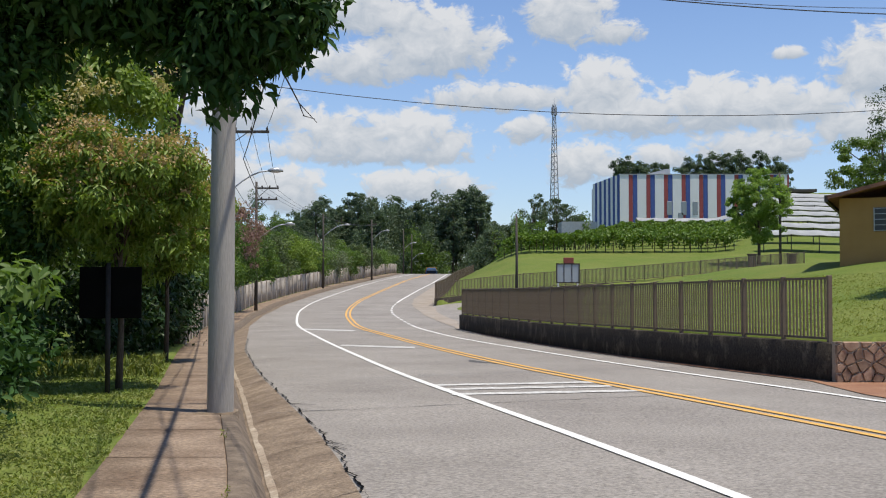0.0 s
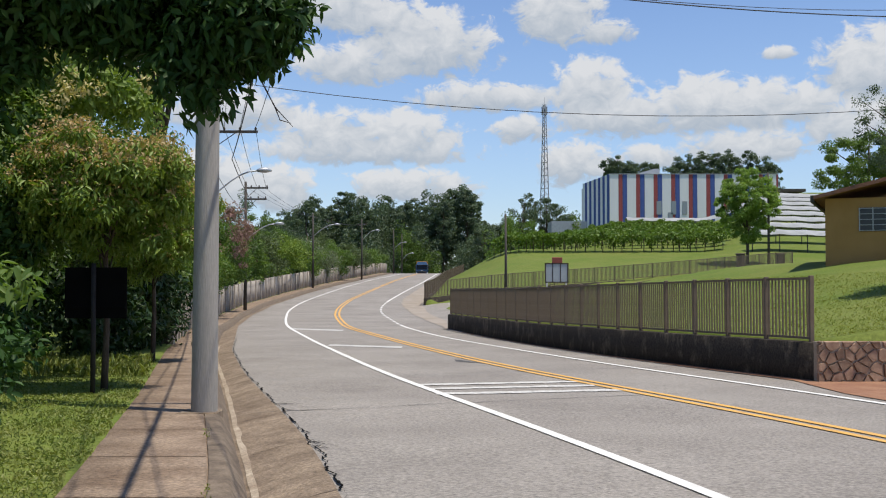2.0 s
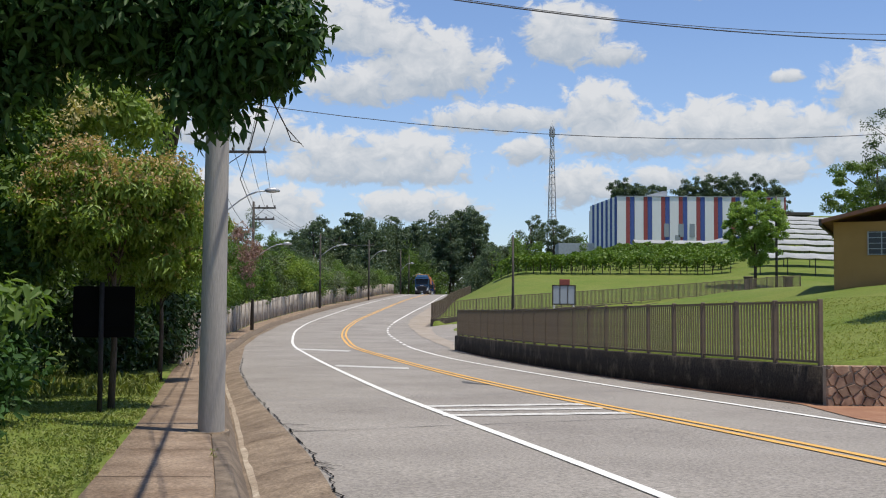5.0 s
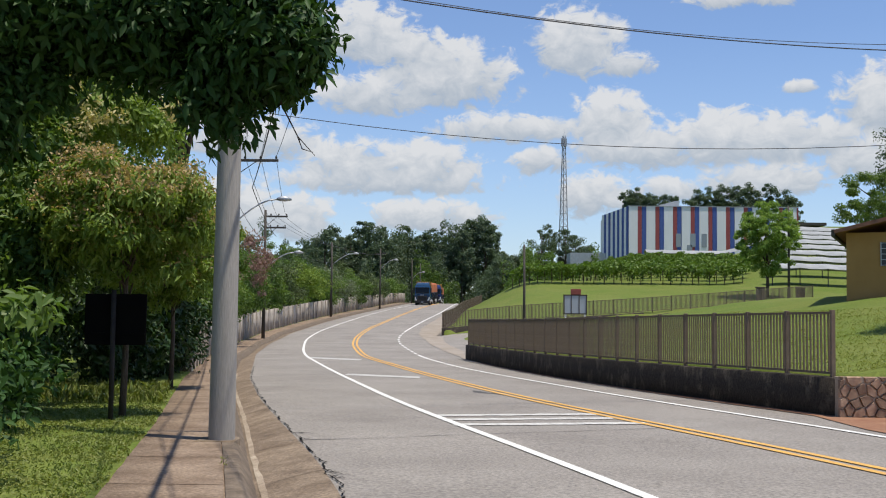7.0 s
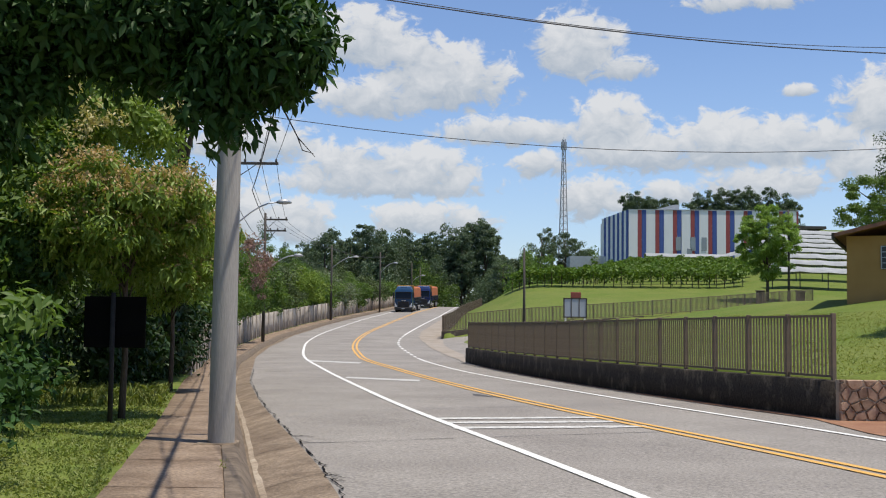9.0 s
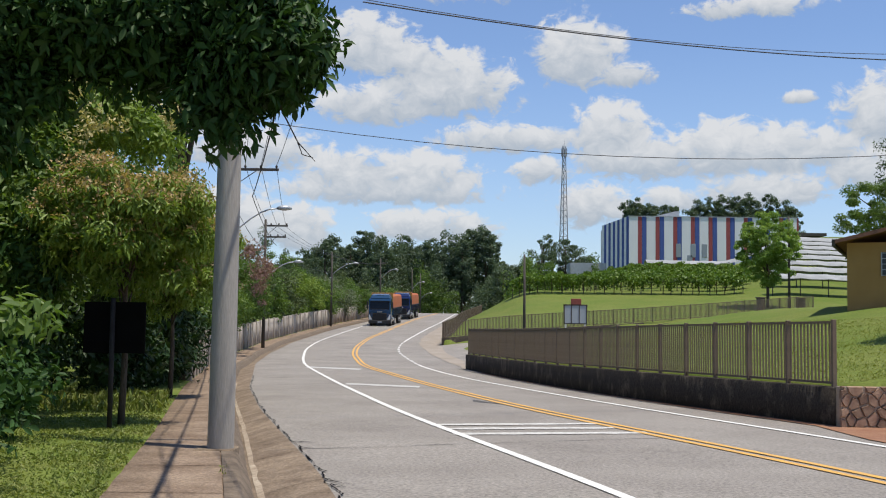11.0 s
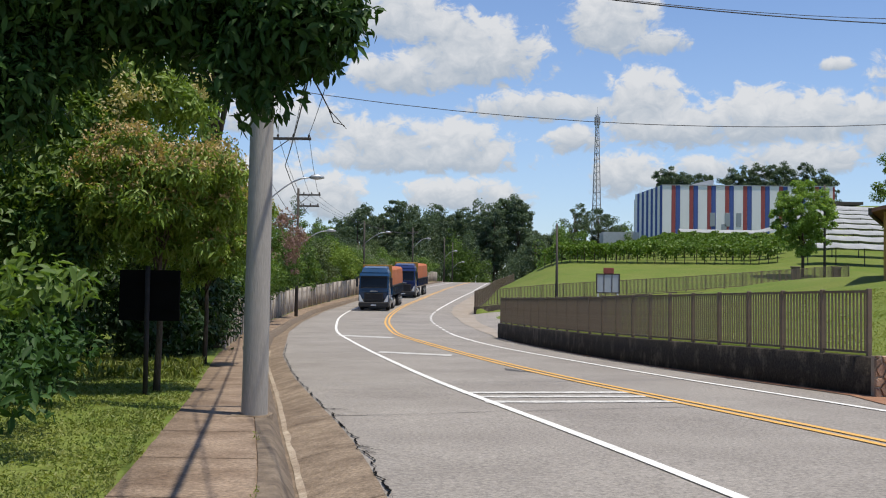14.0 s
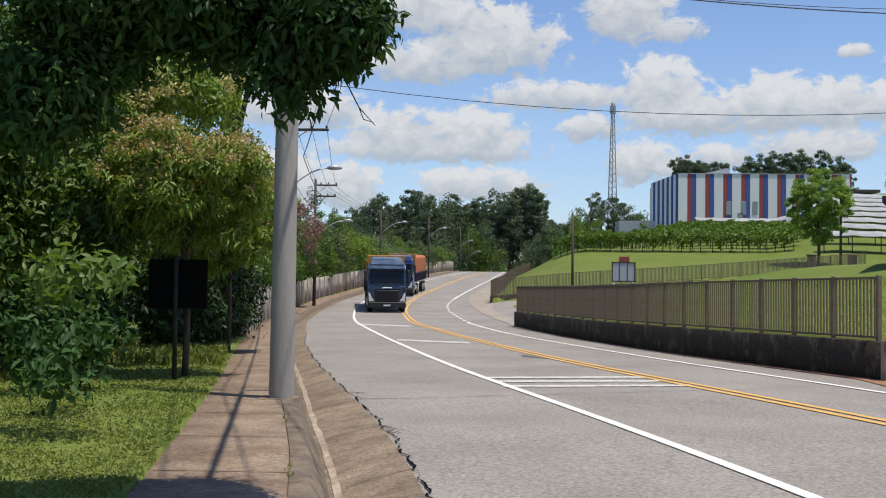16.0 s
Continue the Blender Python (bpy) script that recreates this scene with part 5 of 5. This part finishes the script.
notice_board()
street_pole((914 - 784) / 1990 * 82, 82, 6.9, label="thin dark pole beside the driveway", r=.11, z=-.3)
street_pole((1381 - 784) / 1990 * 106.5, 106.5, 8.8, label="tall dark pole beside the lawn tree", r=.13, z=3.2)
PILLAR = mat("pillar", (.13, .1, .08), .9, .3, 4, .3, 40)
for u in (1331, 1402):
    x, y = (u - 784) / 1990 * 104.2, 104.2
    p = thing("gate_pillar", x, y, 2.7, "short brown brick gate pillar at the fence end", "gate pillar", "gate pillars")
    part("shaft", boxed(-.35, .35, -.25, .25, -.4, 1.45, .02), PILLAR, p)
    part("cap", boxed(-.42, .42, -.32, .32, 1.45, 1.55, .02), PILLAR, p)


# ---- grass on the verge ----
def grass():
    g = np.random.default_rng(9)
    n = 80000
    y = 6.5 + 20 * g.uniform(0, 1, n) ** 1.5
    off = g.uniform(0, 1, n) ** 1.2 * 6.5
    x = np.array([float(v) for v in pave_l(y)]) - off - .03 + .04 * np.sin(y * 3.1)
    tuft = np.array([noise.noise((a * 1.3, b * 1.3, 0)) + .5 * noise.noise((a * 5, b * 5, 2)) for a, b in zip(x, y)])
    keep = tuft + g.uniform(-.5, .5, n) > -.25
    x, y, tuft = x[keep], y[keep], tuft[keep]
    z = road_z(y) + .1 + np.maximum(0, off[keep] - 4) * .03
    c = np.stack([x, y, z + .022 + .03 * np.clip(tuft, 0, 1)], 1)
    tagged(leaves("verge_grass", c, .055, GRASS_LEAF, seed=10, up=.1, long=3.0, out=np.array([0, 0, .9])), "short leafy green grass and weeds on the verge", "grass", kind="stuff")
    n = 42000
    y = 21.3 + 26 * g.uniform(0, 1, n) ** 1.4
    e = .3 + 9.5 * g.uniform(0, 1, n)
    x = np.array([float(v) for v in bank_r(y)]) + e
    keep = np.array([noise.noise((a * .7, b * .7, 3)) + .6 * noise.noise((a * 2.6, b * 2.6, 5)) for a, b in zip(x, y)]) + g.uniform(-.9, .9, n) > -.3
    x, y = x[keep], y[keep]
    c = np.stack([x, y, np.array([land(a, b) + noise.noise((a * .15, b * .15, 0)) * .1 for a, b in zip(x, y)]) + .03], 1)
    tagged(leaves("lawn_grass", c, .06, GRASS_LEAF, seed=15, long=2.6, out=np.array([0, 0, .3]), face=np.array([[0, 0, 1.0]])), "tufts of green grass on the sloping lawn", "grass", kind="stuff")
    # weeds along the kerb joint and tall tufts by the trees
    n = 500
    y = g.uniform(8, 26, n)
    x = np.array([float(v) for v in pave_r(y)]) - .16 + g.normal(size=n) * .02
    keep = np.array([noise.noise((b * 1.1, 0, 7)) for b in y]) > .1
    c = np.stack([x[keep], y[keep], (road_z(y) + .12)[keep]], 1)
    tagged(leaves("kerb_weeds", c, .035, GRASS_LEAF, seed=12, up=.1, long=2.5, out=np.array([0, 0, .8])), "small weeds in the kerb joint", "weeds", kind="stuff")
    n = 2200
    y = g.uniform(20.5, 25.5, n)
    x = np.array([float(v) for v in pave_l(y)]) - g.uniform(.1, 4.5, n)
    c = np.stack([x, y, road_z(y) + .2 + g.uniform(-.05, .1, n)], 1)
    tagged(leaves("tall_grass", c, .26, GRASS_LEAF, seed=13, up=.0, long=9.0, out=np.array([0, 0, 2.0])), "tall thin grass blades at the back of the verge", "grass", kind="stuff")


grass()
# ---- lorries ----
lane = curve([(40, -3.6), (57.3, -5.2), (66, -6.4), (72, -7.2), (77, -8.0), (86, -8.72), (92, -8.9), (102, -8.75), (112, -8.5), (118, -8.3), (131, -7.75), (145, -7.1), (160, -6.4), (172, -5.5), (186, -4.25), (200, -3.4), (213, -2.95), (240, -2.35), (265, -2.7), (320, -5), (400, -9)], 4)
AHEAD = [(0, 265), (1, 251.5), (2, 238.5), (3, 226), (4, 214), (5.2, 200.5), (6.5, 186.5), (8, 170), (9, 156.0), (10, 141.2), (11.5, 118.8), (12, 112.6), (13, 102.2), (14, 91.4), (14.5, 86.2), (15.5, 76.5), (16, 72)]
GAP = 26.0


WHEELS = []


def wheel(parent, x, y, r=.5, w=.3):
    """A wheel with its hub at its own origin, so that it can roll."""
    o = part("wheel", tube(bmesh.new(), [(-w / 2, 0, 0), (-w / 2 + .05, 0, 0), (w / 2 - .05, 0, 0), (w / 2, 0, 0)], [r * .9, r, r, r * .9], 20), TYRE, parent)
    side = 1 if x > 0 else -1
    xf = side * w / 2
    part("rim", tube(bmesh.new(), [(xf - side * .02, 0, 0), (xf + side * .012, 0, 0), (xf + side * .03, 0, 0)], [r * .58, r * .56, r * .2], 16), STEEL, o)
    o.location = (x, y, r)
    WHEELS.append((o, x, y, r))


TYRE = mat("tyre", (.02, .02, .02), .9, .3, 6, .3, 50)
TARP = mat("orange_tarp", (.42, .13, .045), .75, .2, 1.5, .4, 20, second=(.33, .10, .04))
CHASSIS = mat("chassis", (.02, .021, .024), .6, .3, 3, .1, 40)
GLASS = mat("windscreen", (.006, .008, .01), .08, .1, 1, .0, 10, spec=.3)
LIGHTS = mat("headlight_glass", (.62, .66, .68), .2, .1, 8, .05, 40, spec=.7)
CHROME = mat("bright_trim", (.5, .52, .54), .3, .1, 4, .02, 30, metal=.8)


def lorry(label, paint, board):
    t = thing("lorry", 0, 300, 0, label, "lorry", "lorries in convoy")
    # cab shell: a side outline swept across the width
    cab = bmesh.new()
    side = [(.12, .95), (.05, 1.35), (.0, 1.75), (.18, 2.75), (.42, 3.1), (2.1, 3.2), (2.15, 1.0), (1.6, .9)]
    a = [cab.verts.new((-1.22, y, z)) for y, z in side]
    b = [cab.verts.new((1.22, y, z)) for y, z in side]
    cab.faces.new(a)
    cab.faces.new(b[::-1])
    for i in range(len(side)):
        j = (i + 1) % len(side)
        cab.faces.new((a[i], b[i], b[j], a[j]))
    bmesh.ops.recalc_face_normals(cab, faces=cab.faces[:])
    bmesh.ops.bevel(cab, geom=[e for e in cab.edges], offset=.06, segments=2, affect="EDGES")
    part("cab", cab, paint, t)
    roof = bmesh.new()
    a = [roof.verts.new((s * w, y, z)) for s in (-1, 1) for y, z, w in ((.34, 3.08, 1.1), (.75, 3.5, .98), (2.1, 3.62, .98), (2.15, 3.12, 1.15))]
    for f in ((0, 1, 2, 3), (7, 6, 5, 4), (0, 4, 5, 1), (1, 5, 6, 2), (2, 6, 7, 3), (3, 7, 4, 0)):
        roof.faces.new([a[k] for k in f])
    bmesh.ops.recalc_face_normals(roof, faces=roof.faces[:])
    bmesh.ops.bevel(roof, geom=roof.edges[:], offset=.05, segments=2, affect="EDGES")
    part("roof_fairing", roof, paint, t)
    part("roof_hatch", extrude_poly(bmesh.new(), [(-.45, 0), (.45, 0), (.4, .42), (-.4, .42)], 0, .05, m=Matrix.Translation((0, .4, 3.12)) @ Matrix.Rotation(radians(-42), 4, "X")), GLASS, t, "dark roof panel")
    tilt = Matrix.Translation((0, -.03, 1.8)) @ Matrix.Rotation(radians(-10.2), 4, "X")
    part("windscreen", box(bmesh.new(), -1.1, 1.1, -.02, .05, .06, .92, .03, m=tilt), GLASS, t, "dark tinted windscreen")
    part("sun_visor", box(bmesh.new(), -1.12, 1.12, -.2, -.03, .9, 1.04, .03, m=tilt), GLASS, t, "dark tinted sun visor")
    for s in (-.5, .45):
        part("wiper", box(bmesh.new(), s - .38, s + .38, -.045, -.025, .07, .1, m=tilt), CHASSIS, t)
    part("bonnet_strip", boxed(-1.1, 1.1, -.035, .03, 1.5, 1.72, .03), paint, t)
    part("badge_bar", boxed(-.3, .3, -.06, -.03, 1.56, 1.63, .01), CHROME, t)
    gr = part("grille", boxed(-.78, .78, -.05, .1, .72, 1.48, .05), CHASSIS, t, "black mesh grille")
    for i in range(6):
        part("slat", boxed(-.74, .74, -.075, -.05, .76 + i * .12, .8 + i * .12), CHASSIS, gr)
    part("bumper", boxed(-1.24, 1.24, -.1, .5, .3, .72, .07), CHASSIS, t, "black lower bumper")
    for s in (-1, 1):
        h = bmesh.new()
        extrude_poly(h, [(s * .82, .74), (s * 1.16, .74), (s * 1.2, 1.3), (s * 1.1, 1.28), (s * .98, .98)], -.07, .12)
        part("headlight", h, LIGHTS, t, "slanting pale headlight")
        part("corner_panel", boxed(min(s * 1.1, s * 1.24), max(s * 1.1, s * 1.24), -.04, .4, .75, 1.7, .04), paint, t)
        part("mirror", boxed(min(s * 1.3, s * 1.5), max(s * 1.3, s * 1.5), .12, .3, 1.95, 2.75, .05), CHASSIS, t, "tall black wing mirror")
        part("mirror_arm", boxed(min(s * 1.15, s * 1.36), max(s * 1.15, s * 1.36), .18, .24, 2.74, 2.8), CHASSIS, t)
        part("side_window", boxed(min(s * 1.2, s * 1.232), max(s * 1.2, s * 1.232), .45, 1.25, 1.95, 2.75, .01), GLASS, t)
        part("step", boxed(min(s * .95, s * 1.22), max(s * .95, s * 1.22), .55, 1.6, .35, .95, .04), CHASSIS, t)
        part("fuel_tank", tube(bmesh.new(), [(s * .95, 2.2, .72), (s * .95, 3.6, .72)], [.32, .32], 14), CHROME, t)
        for y in (1.35, 4.2, 5.4):
            wheel(t, s * 1.08, y)
        for y in (9.8, 11.05, 12.3):
            wheel(t, s * 1.1, y)
    part("frame", boxed(-.45, .45, .4, 6, .55, .95), CHASSIS, t)
    part("plate", boxed(-.22, .22, -.125, -.1, .42, .52), LIGHTS, t, "small pale plate")
    # tipper trailer with ribs and a rounded orange sheet
    part("trailer_frame", boxed(-.5, .5, 3.2, 13.6, .95, 1.2), CHASSIS, t)
    part("trailer_body", boxed(-1.28, 1.28, 2.75, 13.6, 1.2, 1.95, .03), paint, t, "blue dropside of the trailer")
    for i in range(12):
        y = 2.9 + i * .95
        for s in (-1, 1):
            part("rib", boxed(min(s * 1.27, s * 1.33), max(s * 1.27, s * 1.33), y, y + .1, 1.15, 2.0), CHASSIS, t)
    part("top_rail", boxed(-1.31, 1.31, 2.72, 13.63, 1.9, 2.02, .02), CHASSIS, t)
    sheet = bmesh.new()
    prof = [(-1.25, 1.98), (-1.23, 2.7), (-1.2, 3.3), (-1.05, 3.46), (0, 3.56), (1.05, 3.46), (1.2, 3.3), (1.23, 2.7), (1.25, 1.98)]
    ys = [2.75 + 10.8 * i / 24 for i in range(25)]
    rings = [[sheet.verts.new((x * (1 + .012 * (i % 2)), y, z - .03 * (i % 2))) for x, z in prof] for i, y in enumerate(ys)]
    for r0, r1 in zip(rings, rings[1:]):
        for k in range(len(prof) - 1):
            sheet.faces.new((r0[k], r0[k + 1], r1[k + 1], r1[k]))
    sheet.faces.new(rings[0][::-1])
    sheet.faces.new(rings[-1])
    part("tarpaulin", sheet, TARP, t, "orange load sheet")
    part("front_board", boxed(-1.24, 1.24, 2.66, 2.76, 1.95, 3.72, .03), mat("ochre_board", (.45, .22, .04), .7, .2, 2, .2, 30), t, "ochre headboard edge")
    return t


PAINT_A = mat("light_blue_paint", (.008, .045, .11), .22, .08, 2, .02, 30, spec=.6)
PAINT_B = mat("dark_blue_paint", (.008, .022, .095), .22, .08, 2, .02, 30, spec=.6)
LORRIES = [lorry("steel-blue tractor lorry with an orange sheeted tipper trailer", PAINT_A, False), lorry("dark blue tractor lorry with an orange sheeted tipper trailer", PAINT_B, True)]


def on_lane(y):
    """Pose with the front bumper at y, heading down the lane towards the camera."""
    y2 = y + 7
    a, b = Vector((float(lane(y)), y, float(road_z(y)))), Vector((float(lane(y2)), y2, float(road_z(y2))))
    d = b - a
    return pose(a.x, a.y, a.z + .012, math.degrees(atan2(d.z, hypot(d.x, d.y))), 0, math.degrees(atan2(d.y, d.x)) - 90)


def motions():
    for k, o in enumerate(LORRIES):
        walk(o, [(t, on_lane(y + GAP * k)) for t, y in AHEAD])
    # each wheel rolls with the way covered, about 75 degrees from row to row
    ts, way = [t for t, _ in AHEAD], [AHEAD[0][1] - y for _, y in AHEAD]
    turn = way[-1] / .5
    n = int(turn / radians(75)) + 1
    rolls = [(0.0 if k == 0 else 16.0 if k == n else round(float(np.interp(turn * k / n * .5, way, ts)), 4), math.degrees(turn * k / n)) for k in range(n + 1)]
    for o, x, y, r in WHEELS:
        walk(o, [(t, pose(x, y, r, a % 360)) for t, a in rolls])


motions()
